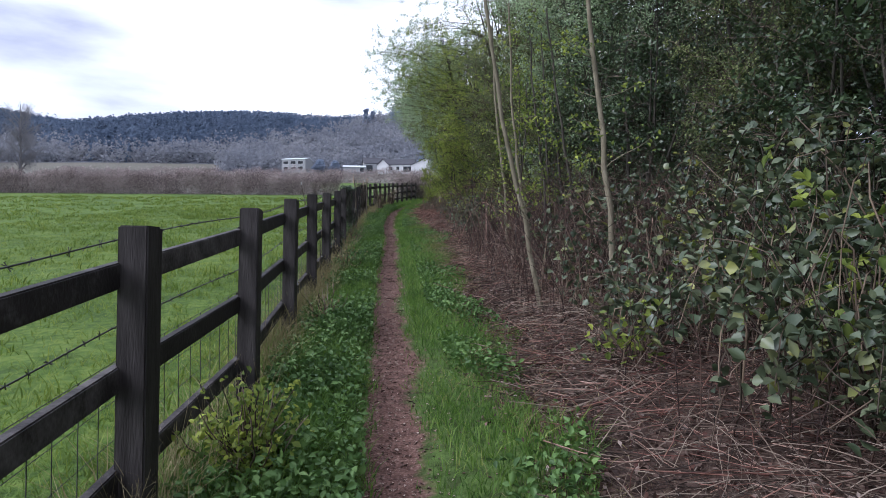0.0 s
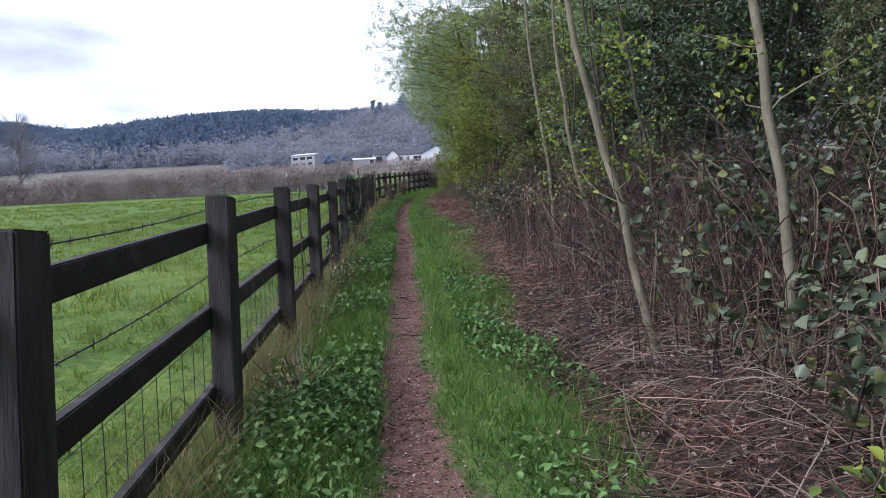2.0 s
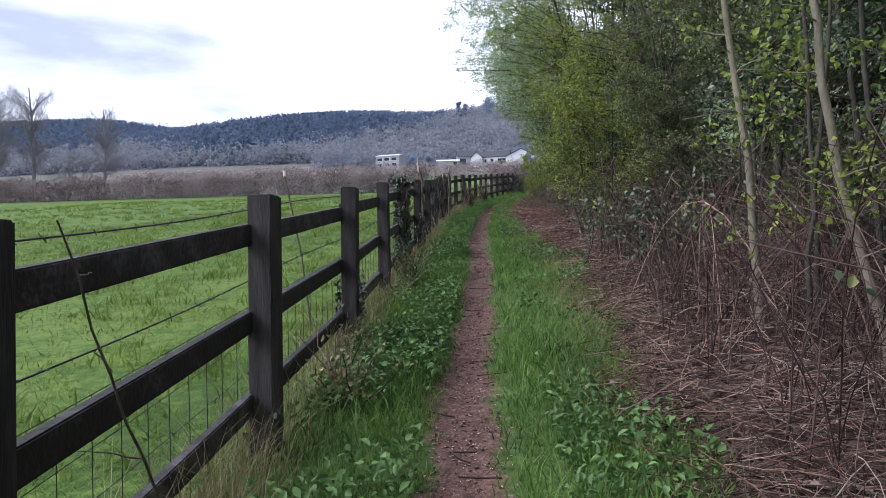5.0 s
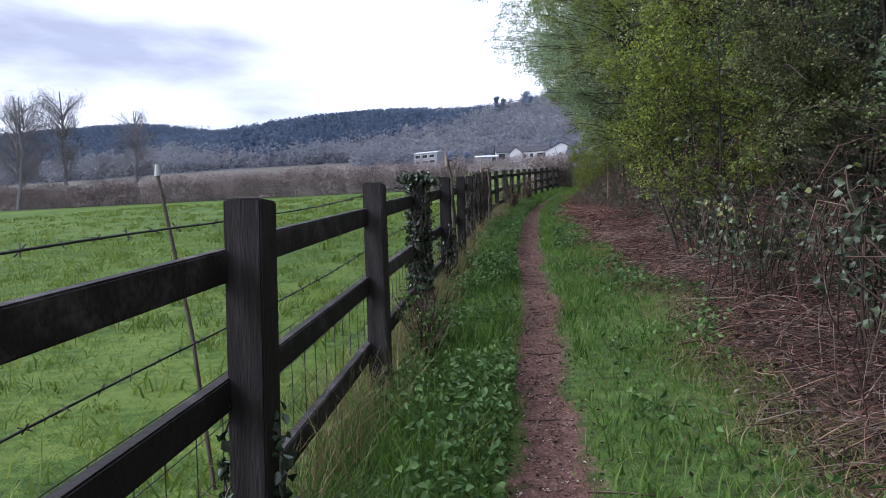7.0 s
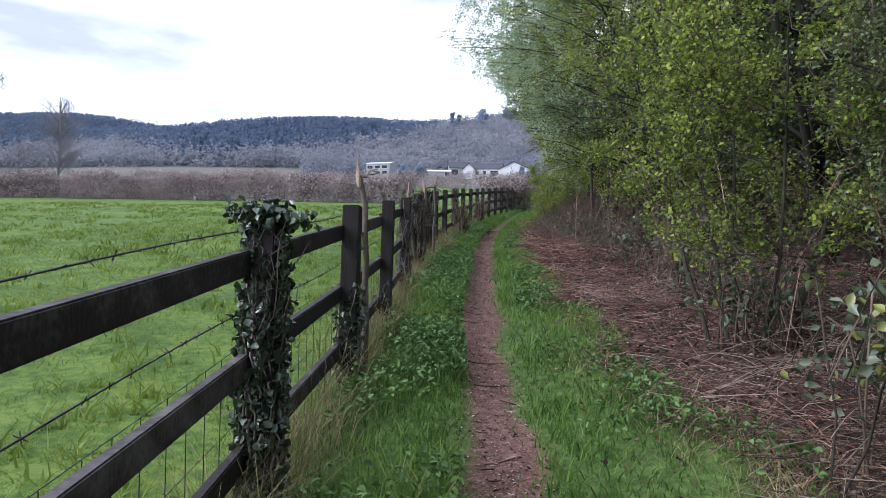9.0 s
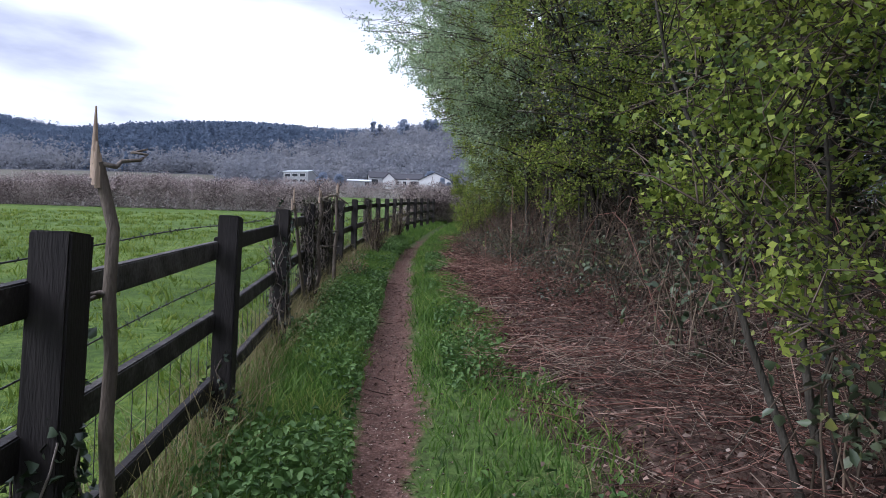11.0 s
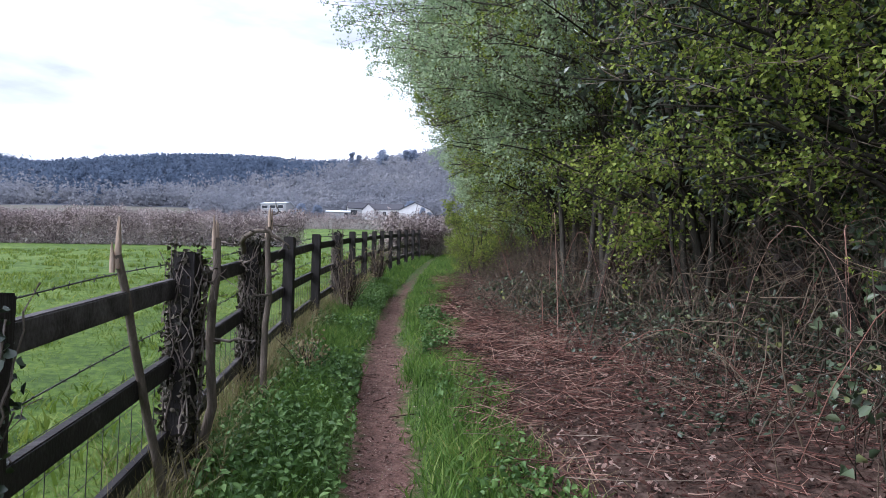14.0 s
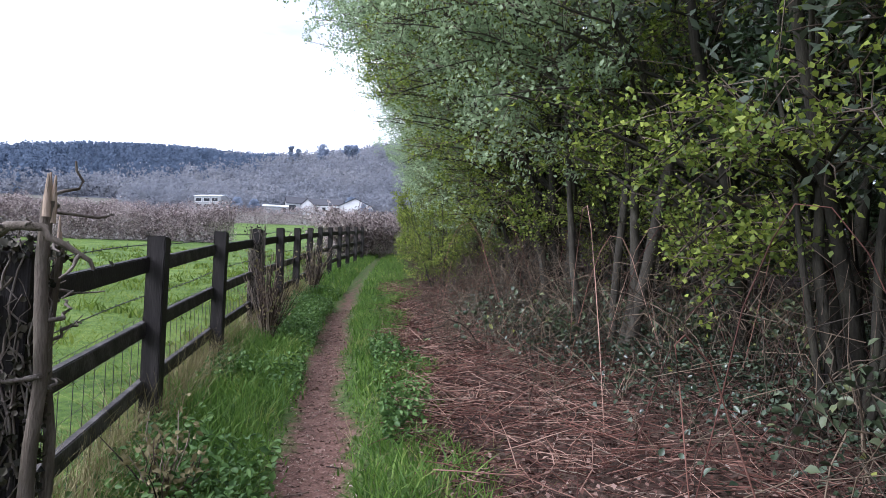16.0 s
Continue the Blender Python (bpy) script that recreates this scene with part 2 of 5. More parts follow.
def ground_material():
    """Pasture, trodden soil path and woodland floor, told apart by the ground's own zone values."""
    m = bpy.data.materials.new("ground_cover")
    m.use_nodes = True
    n, l = m.node_tree.nodes, m.node_tree.links
    b = n["Principled BSDF"]
    b.inputs["Roughness"].default_value = 0.9
    b.inputs["Specular IOR Level"].default_value = 0.2
    tc = n.new("ShaderNodeTexCoord")

    def noise_tex(scale, detail=6):
        k = n.new("ShaderNodeTexNoise")
        k.inputs["Scale"].default_value = scale
        k.inputs["Detail"].default_value = detail
        l.new(tc.outputs["Object"], k.inputs["Vector"])
        return k

    def mixed(fac, a, c):
        k = n.new("ShaderNodeMix")
        k.data_type = "RGBA"
        l.new(fac, k.inputs[0])
        l.new(a, k.inputs[6])
        l.new(c, k.inputs[7])
        return k.outputs[2]

    def soft(name, noise_out, amount):
        at = n.new("ShaderNodeAttribute")
        at.attribute_name = name
        ad = n.new("ShaderNodeMath")
        ad.operation = "MULTIPLY_ADD"
        ad.inputs[1].default_value = amount
        l.new(noise_out, ad.inputs[0])
        sb = n.new("ShaderNodeMath")
        sb.operation = "SUBTRACT"
        sb.inputs[1].default_value = amount * 0.5
        l.new(at.outputs["Fac"], sb.inputs[0])
        l.new(sb.outputs[0], ad.inputs[2])
        mr = n.new("ShaderNodeMapRange")
        mr.inputs["From Min"].default_value = 0.35
        mr.inputs["From Max"].default_value = 0.65
        l.new(ad.outputs[0], mr.inputs[0])
        return mr.outputs[0]

    n_big, n_mid, n_fine, n_grit = noise_tex(0.22), noise_tex(2.2), noise_tex(14), noise_tex(70, 3)
    r_field = ramp(n, [(0.42, (0.046, 0.085, 0.014)), (0.5, (0.082, 0.138, 0.022)), (0.58, (0.135, 0.19, 0.036))])
    f1 = n.new("ShaderNodeMath")
    f1.operation = "MULTIPLY_ADD"
    f1.inputs[1].default_value = 0.35
    hb = n.new("ShaderNodeMath")
    hb.operation = "MULTIPLY_ADD"
    hb.inputs[1].default_value = 0.25
    hf = n.new("ShaderNodeMath")
    hf.operation = "MULTIPLY"
    hf.inputs[1].default_value = 0.4
    l.new(n_fine.outputs[0], hf.inputs[0])
    l.new(hf.outputs[0], hb.inputs[2])
    l.new(n_big.outputs[0], hb.inputs[0])
    l.new(n_mid.outputs[0], f1.inputs[0])
    l.new(hb.outputs[0], f1.inputs[2])
    l.new(f1.outputs[0], r_field.inputs[0])
    r_far = ramp(n, [(0.3, (0.10, 0.096, 0.076)), (0.7, (0.165, 0.155, 0.13))])
    l.new(n_mid.outputs[0], r_far.inputs[0])
    r_path = ramp(n, [(0.34, (0.066, 0.033, 0.026)), (0.5, (0.145, 0.076, 0.058)), (0.64, (0.225, 0.13, 0.102)), (0.75, (0.37, 0.255, 0.205))])
    l.new(n_fine.outputs[0], r_path.inputs[0])
    r_path2 = ramp(n, [(0.34, (0.055, 0.028, 0.022)), (0.58, (0.18, 0.10, 0.078)), (0.70, (0.38, 0.27, 0.23))])
    l.new(n_grit.outputs[0], r_path2.inputs[0])
    pm = n.new("ShaderNodeMix")
    pm.data_type = "RGBA"
    pm.inputs[0].default_value = 0.5
    l.new(r_path.outputs[0], pm.inputs[6])
    l.new(r_path2.outputs[0], pm.inputs[7])
    r_verge = ramp(n, [(0.3, (0.05, 0.07, 0.02)), (0.55, (0.085, 0.14, 0.032)), (0.75, (0.14, 0.20, 0.055))])
    l.new(n_fine.outputs[0], r_verge.inputs[0])
    r_wood = ramp(n, [(0.3, (0.03, 0.018, 0.014)), (0.5, (0.075, 0.046, 0.035)), (0.7, (0.15, 0.10, 0.08))])
    l.new(n_fine.outputs[0], r_wood.inputs[0])
    c = mixed(soft("beyond", n_mid.outputs[0], 0.1), r_field.outputs[0], r_far.outputs[0])
    # hill soil carries the blue-grey haze tint of the woods above it
    r_hill_haze = ramp(n, [(0.3, (0.06, 0.068, 0.09)), (0.7, (0.095, 0.10, 0.125))])
    l.new(n_big.outputs[0], r_hill_haze.inputs[0])
    c = mixed(soft("hill", n_mid.outputs[0], 0.1), c, r_hill_haze.outputs[0])
    c = mixed(soft("verge", n_mid.outputs[0], 0.5), c, r_verge.outputs[0])
    c = mixed(soft("wood", n_mid.outputs[0], 0.7), c, r_wood.outputs[0])
    c = mixed(soft("path", n_fine.outputs[0], 1.0), c, pm.outputs[2])
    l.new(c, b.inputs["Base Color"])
    bp = n.new("ShaderNodeBump")
    bp.inputs["Strength"].default_value = 0.8
    bp.inputs["Distance"].default_value = 0.025
    l.new(n_grit.outputs[0], bp.inputs["Height"])
    l.new(bp.outputs[0], b.inputs["Normal"])
    return m


M_GROUND = ground_material()

# ---- the lie of the land ----
PATH_Y = [-30, 0, 3.2, 5, 7.7, 9.9, 12.2, 14.6, 16.7, 18.3, 20, 23, 25, 28.7, 31.3, 37.8, 45, 52, 70]
PATH_X = [1.5, 0.05, -0.21, -0.38, -0.63, -0.81, -0.99, -1.16, -1.32, -1.52, -1.66, -1.83, -1.98, -2.1, -2.1, -1.9, -1.5, -1.0, 0.4]
POST_Y = [-8.1, -6.3, -4.5, -2.7, -0.9, 0.95, 2.82, 4.31, 6.08, 7.87, 9.58, 11.43, 13.21, 14.92, 16.6, 18.44, 20.4, 22.2, 23.95, 25.8, 27.85, 29.7, 31.45, 33.2, 35.0, 36.8, 38.6, 40.4, 42.2, 44.0, 45.8]
POST_TOP_Y = [-10, 2.75, 5.98, 7.8, 9.5, 11.4, 13.15, 16.6, 18.5, 20.4, 22.16, 25.7, 28, 31.5, 33.2, 35, 46]
POST_TOP_Z = [-0.12, 1.412, 1.80, 2.018, 2.217, 2.432, 2.657, 3.057, 3.272, 3.501, 3.725, 4.179, 4.46, 4.895, 5.085, 5.306, 6.63]
POST_X = [-0.35, -0.48, -0.62, -0.76, -0.9, -1.02, -1.12, -1.15, -1.32, -1.48, -1.62, -1.77, -1.93, -2.10, -2.22, -2.38, -2.57, -2.73, -2.87, -2.97, -3.04, -3.02, -2.97, -2.93, -2.89, -2.82, -2.70, -2.55, -2.38, -2.2, -2.0]


def path_x(y):
    return np.interp(y, PATH_Y, PATH_X)


MARGIN_Y = [0, 3, 6, 8.3, 11, 12.5, 15, 17.5, 20, 24, 28, 45]
MARGIN_D = [0.6, 0.6, 0.75, 0.65, 0.8, 0.9, 1.05, 0.85, 0.72, 0.62, 0.52, 0.5]


def margin(x, y):
    """How far from the path's middle the grass gives way to the wood's litter; an uneven line."""
    return np.interp(y, MARGIN_Y, MARGIN_D) + 0.09 * np.sin(y * 2.1 + 0.6) + 0.06 * np.sin(y * 5.3) + 0.03 * np.sin(y * 11.7 + x * 3)


def path_half(y):
    """Half the width that feet keep bare."""
    return np.interp(y, [16, 20], [0.095, 0.145]) + 0.02 * np.sin(y * 3.7) + 0.015 * np.sin(y * 8.3 + 2)


def fence_x(y):
    return np.interp(y, POST_Y, POST_X)


def slope_z(y):
    """The long rise of the land: even to the far hedge, a little steeper to the farm, then the wooded hill."""
    y = np.asarray(y, float)
    return np.interp(y, [-400, -30, 60, 260, 300, 430, 560, 640, 900, 3000], [-20, -3.69, 7.155, 35.0, 40.5, 81, 111, 123, 128, 110])


def gz(x, y):
    x, y = np.asarray(x, float), np.asarray(y, float)
    z = slope_z(y)
    near = np.clip((62 - y) / 6, 0, 1)
    d = x - path_x(y)
    z = z - near * 0.035 * np.exp(-(d / 0.2) ** 2)
    z = z + near * 0.10 * np.clip(d - 0.9, 0, 12)
    z = z + near * 0.02 * np.clip(np.abs(x - fence_x(y)) - 0.4, 0, 1) * np.sin(x * 2.1 + y * 1.3) * np.sin(y * 0.9 - x)
    side = np.clip((y - 300) / 200, 0, 1)
    z = z + side * (7 * np.sin(x / 90 + 0.6) - 0.03 * np.clip(-x - 150, 0, 400) + 5 * np.sin(x / 37))
    return z


# ---- mesh tools ----
def fast_mesh(name, verts, faces, material, smooth=False):
    """One mesh from an array of points and an array of faces of equal length."""
    verts, faces = np.asarray(verts, np.float32), np.asarray(faces, np.int32)
    me = bpy.data.meshes.new(name)
    me.vertices.add(len(verts))
    me.vertices.foreach_set("co", verts.ravel())
    me.loops.add(faces.size)
    me.loops.foreach_set("vertex_index", faces.ravel())
    me.polygons.add(len(faces))
    me.polygons.foreach_set("loop_start", np.arange(len(faces), dtype=np.int32) * faces.shape[1])
    if smooth:
        me.polygons.foreach_set("use_smooth", np.ones(len(faces), bool))
    me.update(calc_edges=True)
    me.materials.append(material)
    return me


def piece(name, me, parent, label="", kind=""):
    ob = new(name, me)
    ob.parent = parent
    return tagged(ob, label, kind=kind)


def unit(v):
    return v / np.maximum(np.linalg.norm(v, axis=-1, keepdims=True), 1e-9)


def tubes(lines, radii, sides=4):
    """Round stems along polylines: lines (n, s, 3), radii (n, s). Returns points and quads."""
    lines, radii = np.asarray(lines, float), np.asarray(radii, float)
    n, s, _ = lines.shape
    t = unit(np.gradient(lines, axis=1))
    ref = np.where(np.abs(t[..., 2:3]) > 0.9, np.array([1.0, 0, 0]), np.array([0, 0, 1.0]))
    u = unit(np.cross(t, ref))
    v = np.cross(t, u)
    a = np.arange(sides) * 2 * np.pi / sides
    ring = lines[:, :, None, :] + radii[:, :, None, None] * (np.cos(a)[:, None] * u[:, :, None, :] + np.sin(a)[:, None] * v[:, :, None, :])
    idx = np.arange(n * s * sides).reshape(n, s, sides)
    nxt = np.roll(idx, -1, axis=2)
    quads = np.stack([idx[:, :-1], nxt[:, :-1], nxt[:, 1:], idx[:, 1:]], axis=-1).reshape(-1, 4)
    return ring.reshape(-1, 3), quads


def leaves(rng, centres, length, width, up=0.5, fold=0.25, along=None, simple=False):
    """Pointed, folded leaves at the centres: two quads each, folded along the midrib."""
    n = len(centres)
    length = np.broadcast_to(length, n) * rng.uniform(0.65, 1.3, n)
    width = np.broadcast_to(width, n) * rng.uniform(0.7, 1.25, n)
    nor = unit(rng.normal(size=(n, 3)) + np.array([0, 0, up * 2]))
    d = rng.normal(size=(n, 3)) if along is None else along + rng.normal(size=(n, 3)) * 0.5
    d = unit(d - nor * (d * nor).sum(1, keepdims=True))
    s = np.cross(nor, d)
    L, W = length[:, None], width[:, None]
    lift = nor * W * fold
    if simple:
        v = np.stack([centres - d * L * 0.5, centres + s * W * 0.5 + lift, centres + d * L * 0.5, centres - s * W * 0.5 + lift], axis=1).reshape(-1, 3)
        return v, np.arange(n * 4).reshape(n, 4)
    droop = nor * L * 0.12
    p = [centres - d * L * 0.5, centres + s * W * 0.5 - d * L * 0.12 + lift, centres + s * W * 0.36 + d * L * 0.22 + lift, centres + d * L * 0.5 - droop,
         centres - s * W * 0.36 + d * L * 0.22 + lift, centres - s * W * 0.5 - d * L * 0.12 + lift]
    v = np.stack(p, axis=1).reshape(-1, 3)
    i = np.arange(n)[:, None] * 6
    f = np.concatenate([i + np.array([0, 1, 2, 3]), i + np.array([0, 3, 4, 5])])
    return v, f


def blades(rng, xy, height, width, lean=0.5, z=None):
    """Grass blades: a quad and a narrowing quad each, bent over."""
    n = len(xy)
    h = np.broadcast_to(height, n) * rng.uniform(0.5, 1.35, n)
    a = rng.uniform(0, 2 * np.pi, n)
    b = rng.uniform(0, 2 * np.pi, n)
    side = np.stack([np.cos(a), np.sin(a), np.zeros(n)], 1) * (np.broadcast_to(width, n) * rng.uniform(0.6, 1.3, n))[:, None] * 0.5
    out = np.stack([np.cos(b), np.sin(b), np.zeros(n)], 1) * (h * lean * rng.uniform(0.2, 1.4, n))[:, None]
    zz = gz(xy[:, 0], xy[:, 1]) if z is None else z
    base = np.column_stack([xy, zz - 0.01])
    up = np.zeros((n, 3))
    up[:, 2] = h
    m1 = base + up * 0.55 + out * 0.3
    tip = base + up * 0.95 + out
    v = np.stack([base - side, base + side, m1 + side * 0.8, m1 - side * 0.8, tip + side * 0.15, tip - side * 0.15], 1).reshape(-1, 3)
    i = np.arange(n)[:, None] * 6
    f = np.concatenate([i + np.array([0, 1, 2, 3]), i + np.array([3, 2, 4, 5])])
    return v, f


def box_bm(bm, size, m, bevel=0.0):
    r = bmesh.ops.create_cube(bm, size=1.0, matrix=m @ Matrix.Diagonal((*size, 1)))
    if bevel:
        es = list({e for v in r["verts"] for e in v.link_edges})
        bmesh.ops.bevel(bm, geom=es, offset=bevel, segments=2, affect="EDGES")
    return bm


def part(name, bm, material, parent, label=""):
    me = bpy.data.meshes.new(name)
    bm.to_mesh(me)
    bm.free()
    me.materials.append(material)
    return piece(name, me, parent, label)


# ---- ground ----
def build_ground():
    xs = np.concatenate([-np.geomspace(1400, 40, 40), np.linspace(-38, -6, 60), np.linspace(-5.6, 4.5, 150), np.linspace(5, 20, 30), np.geomspace(24, 1400, 34)])
    ys = np.concatenate([np.linspace(-300, -16, 12), np.linspace(-12, 0, 40), np.linspace(0.1, 40, 270), np.linspace(40.3, 70, 80), np.linspace(74, 300, 60), np.linspace(308, 900, 60), np.geomspace(950, 2900, 8)])
    X, Y = np.meshgrid(xs, ys)
    Z = gz(X, Y)
    v = np.stack([X, Y, Z], -1).reshape(-1, 3)
    nx, ny = len(xs), len(ys)
    i = (np.arange(ny - 1)[:, None] * nx + np.arange(nx - 1)[None]).ravel()
    f = np.stack([i, i + 1, i + nx + 1, i + nx], 1)
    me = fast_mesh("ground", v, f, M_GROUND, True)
    x, y = v[:, 0], v[:, 1]
    d = x - path_x(y)
    near = (y < 60).astype(float)
    zones = {"path": near * np.clip(1.0 - np.abs(d + 0.03 * np.sin(y * 1.9) + 0.02 * np.sin(y * 4.3) + 0.012 * np.sin(y * 9.1 + x * 7)) / (0.275 + 0.035 * np.sin(y * 1.3 + 1) + 0.03 * np.sin(y * 3.7) + 0.02 * np.sin(y * 8.3)) / np.interp(y, [16, 20], [1, 1.3]), 0, 1) * np.interp(y, [24, 38], [1.1, 0.45]),
             "verge": near * np.clip((x - fence_x(y) + 0.35) / 0.5, 0, 1),
             "wood": near * np.clip((d - margin(x, y)) / 0.5 + 0.45, 0, 1) * np.clip((24 - d) / 4, 0, 1) * 1.2,
             "beyond": np.clip((y - np.where(x < -9 - 0.3 * (y - 59), 58, 103)) / 4, 0, 1),
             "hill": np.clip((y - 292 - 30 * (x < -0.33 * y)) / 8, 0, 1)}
    for k, a in zones.items():
        at = me.attributes.new(k, "FLOAT", "POINT")
        at.data.foreach_set("value", a.astype(np.float32))
    return tagged(new("ground", me), "green pasture, reddish trodden soil path and leafy woodland floor", "ground", kind="structure")


build_ground()


# ---- fence ----
def build_fence():
    rng = np.random.default_rng(5)
    fence = tagged(new("post_and_rail_fence"), "dark creosoted three-rail timber fence beside the soil path", "fence")
    posts = []
    for x, y in zip(POST_X, POST_Y):
        z = float(np.interp(y, POST_TOP_Y, POST_TOP_Z)) - 1.15
        h = 1.15 + rng.uniform(-0.006, 0.006)
        bm = bmesh.new()
        box_bm(bm, (0.105, 0.135, h + 0.3), Matrix.Translation((0, 0, (h - 0.3) / 2)), 0.006)
        for v in bm.verts:
            v.co.x += rng.normal() * 0.001
            v.co.y += rng.normal() * 0.001
        p = part("post", bm, M_POST, fence)
        yaw = math.degrees(math.atan2(-(fence_x(y + 1) - fence_x(y - 1)), 2.0))
        p.matrix_basis = pose(x, y, z, rng.normal() * 0.4, rng.normal() * 0.4, yaw + rng.normal() * 1.5)
        posts.append((x, y, z))
    for (x0, y0, z0), (x1, y1, z1) in zip(posts, posts[1:]):
        for hgt in (0.985, 0.612, 0.262):
            a, b = Vector((x0 - 0.055, y0, z0 + hgt + rng.normal() * 0.006)), Vector((x1 - 0.055, y1, z1 + hgt + rng.normal() * 0.006))
            d = (b - a).normalized()
            a, b = a + d * 0.004, b - d * 0.004
            L = (b - a).length
            bm = bmesh.new()
            box_bm(bm, (0.04, L, 0.092), Matrix(), 0.005)
            r = part("rail", bm, M_RAIL, fence)
            rot = d.to_track_quat("Y", "Z").to_matrix().to_4x4()
            r.matrix_basis = Matrix.Translation((a + b) / 2) @ rot
    return fence


build_fence()

WIRE_OFF = 0.10


def post_foot(y):
    return np.interp(y, POST_TOP_Y, POST_TOP_Z) - 1.15


def build_wires():
    """Two barbed strands and square stock netting on the field side of the rails."""
    rng = np.random.default_rng(8)
    wires = tagged(new("wire_stock_fence"), "rusty barbed wire strands and square stock netting behind the rails", "wire fence")
    y = np.linspace(-8.1, 45.8, 300)
    for hgt in (1.09, 0.775):
        sag = 0.012 * np.cos(y * 2 * np.pi / 3.6)
        line = np.stack([fence_x(y) - WIRE_OFF, y, post_foot(y) + hgt + sag], 1)
        v, f = tubes(line[None], np.full((1, len(y)), 0.003), 5)
        strand = piece("barbed_strand", fast_mesh("barbed_strand", v, f, M_WIRE), wires)
        yb = np.arange(-2, 40, 0.11)
        c = np.stack([fence_x(yb) - WIRE_OFF, yb, post_foot(yb) + hgt + 0.012 * np.cos(yb * 2 * np.pi / 3.6)], 1)
        d = unit(rng.normal(size=(len(yb) * 2, 3))) * 0.015
        cc = np.repeat(c, 2, 0)
        v, f = tubes(np.stack([cc - d, cc + d], 1), np.full((len(cc), 2), 0.0018), 3)
        piece("barbing", fast_mesh("barbing", v, f, M_WIRE), strand, kind="stuff")
    hs = [0.02, 0.13, 0.25, 0.38, 0.52, 0.66]
    for hgt in hs:
        line = np.stack([fence_x(y) - WIRE_OFF + 0.012, y, post_foot(y) + hgt], 1)
        v, f = tubes(line[None], np.full((1, len(y)), 0.0017), 4)
        piece("netting_wire", fast_mesh("netting_wire", v, f, M_WIRE), wires)
    yv = np.arange(-3, 40, 0.15)
    v, f = tubes(np.array([[[0, 0, 0.0], [0.002, 0.002, 0.33], [0, 0, 0.66]]]), np.full((1, 3), 0.0019), 4)
    stay = fast_mesh("netting_stay", v, f, M_WIRE)
    for yy in yv:
        piece("netting_stay", stay, wires).matrix_basis = pose(float(fence_x(yy)) - WIRE_OFF + 0.012, yy + rng.normal() * 0.004, float(post_foot(yy)), rng.normal() * 0.6)


build_wires()


# ---- far hedge, farm and hill ----
def twig_mass(rng, pts, length, radius, up=0.6, sides=3):
    d = unit(rng.normal(size=(len(pts), 3)) + np.array([0, 0, up]))
    L = (length * rng.uniform(0.5, 1.4, len(pts)))[:, None]
    bend = rng.normal(size=(len(pts), 3)) * L * 0.15
    lines = np.stack([pts - d * L * 0.5, pts + bend, pts + d * L * 0.5], 1)
    r = np.stack([np.full(len(pts), radius), np.full(len(pts), radius * 0.8), np.full(len(pts), radius * 0.3)], 1)
    return tubes(lines, r, sides)


def build_hedge(name, x0, y0, x1, y1, height, thick, count, label):
    rng = np.random.default_rng(int(abs(x0 * 7 + y0 * 3)))
    t = rng.uniform(0, 1, count)
    top = height * (1 + 0.09 * np.sin(t * 90) + 0.07 * np.sin(t * 37 + 1) + 0.07 * np.sin(t * 211) + 0.05 * rng.normal(size=count))
    h = rng.uniform(0, 1, count) ** 0.8 * top
    dx, dy = x1 - x0, y1 - y0
    L = math.hypot(dx, dy)
    off = rng.normal(size=count) * thick * 0.33
    x, y = x0 + dx * t - dy / L * off, y0 + dy * t + dx / L * off
    pts = np.stack([x, y, gz(x, y) + h], 1)
    v, f = twig_mass(rng, pts, np.full(count, 0.7), 0.012, 0.9)
    hedge = tagged(new(name), label, "hedge")
    piece("brushwood", fast_mesh("brushwood", v, f, M_HEDGE), hedge, kind="stuff")
    n2 = count * 4
    k = rng.integers(0, count, n2)
    v, f = leaves(rng, pts[k] + rng.normal(size=(n2, 3)) * 0.12, 0.11, 0.08, 0.2, simple=True)
    piece("dead_leaves", fast_mesh("dead_leaves", v, f, M_HEDGE), hedge, kind="stuff")


build_hedge("field_hedge", -95, 64, -9, 59, 1.85, 1.6, 24000, "trimmed bare brown hedge across the far side of the pasture")
build_hedge("path_end_hedge", -3.4, 46.5, 3.5, 55, 1.55, 1.3, 3000, "bare brown hedge where the fence and path end")
build_hedge("lane_hedge", -60, 108, 40, 104, 2.0, 2.5, 13000, "low brown hedge in front of the farm buildings")


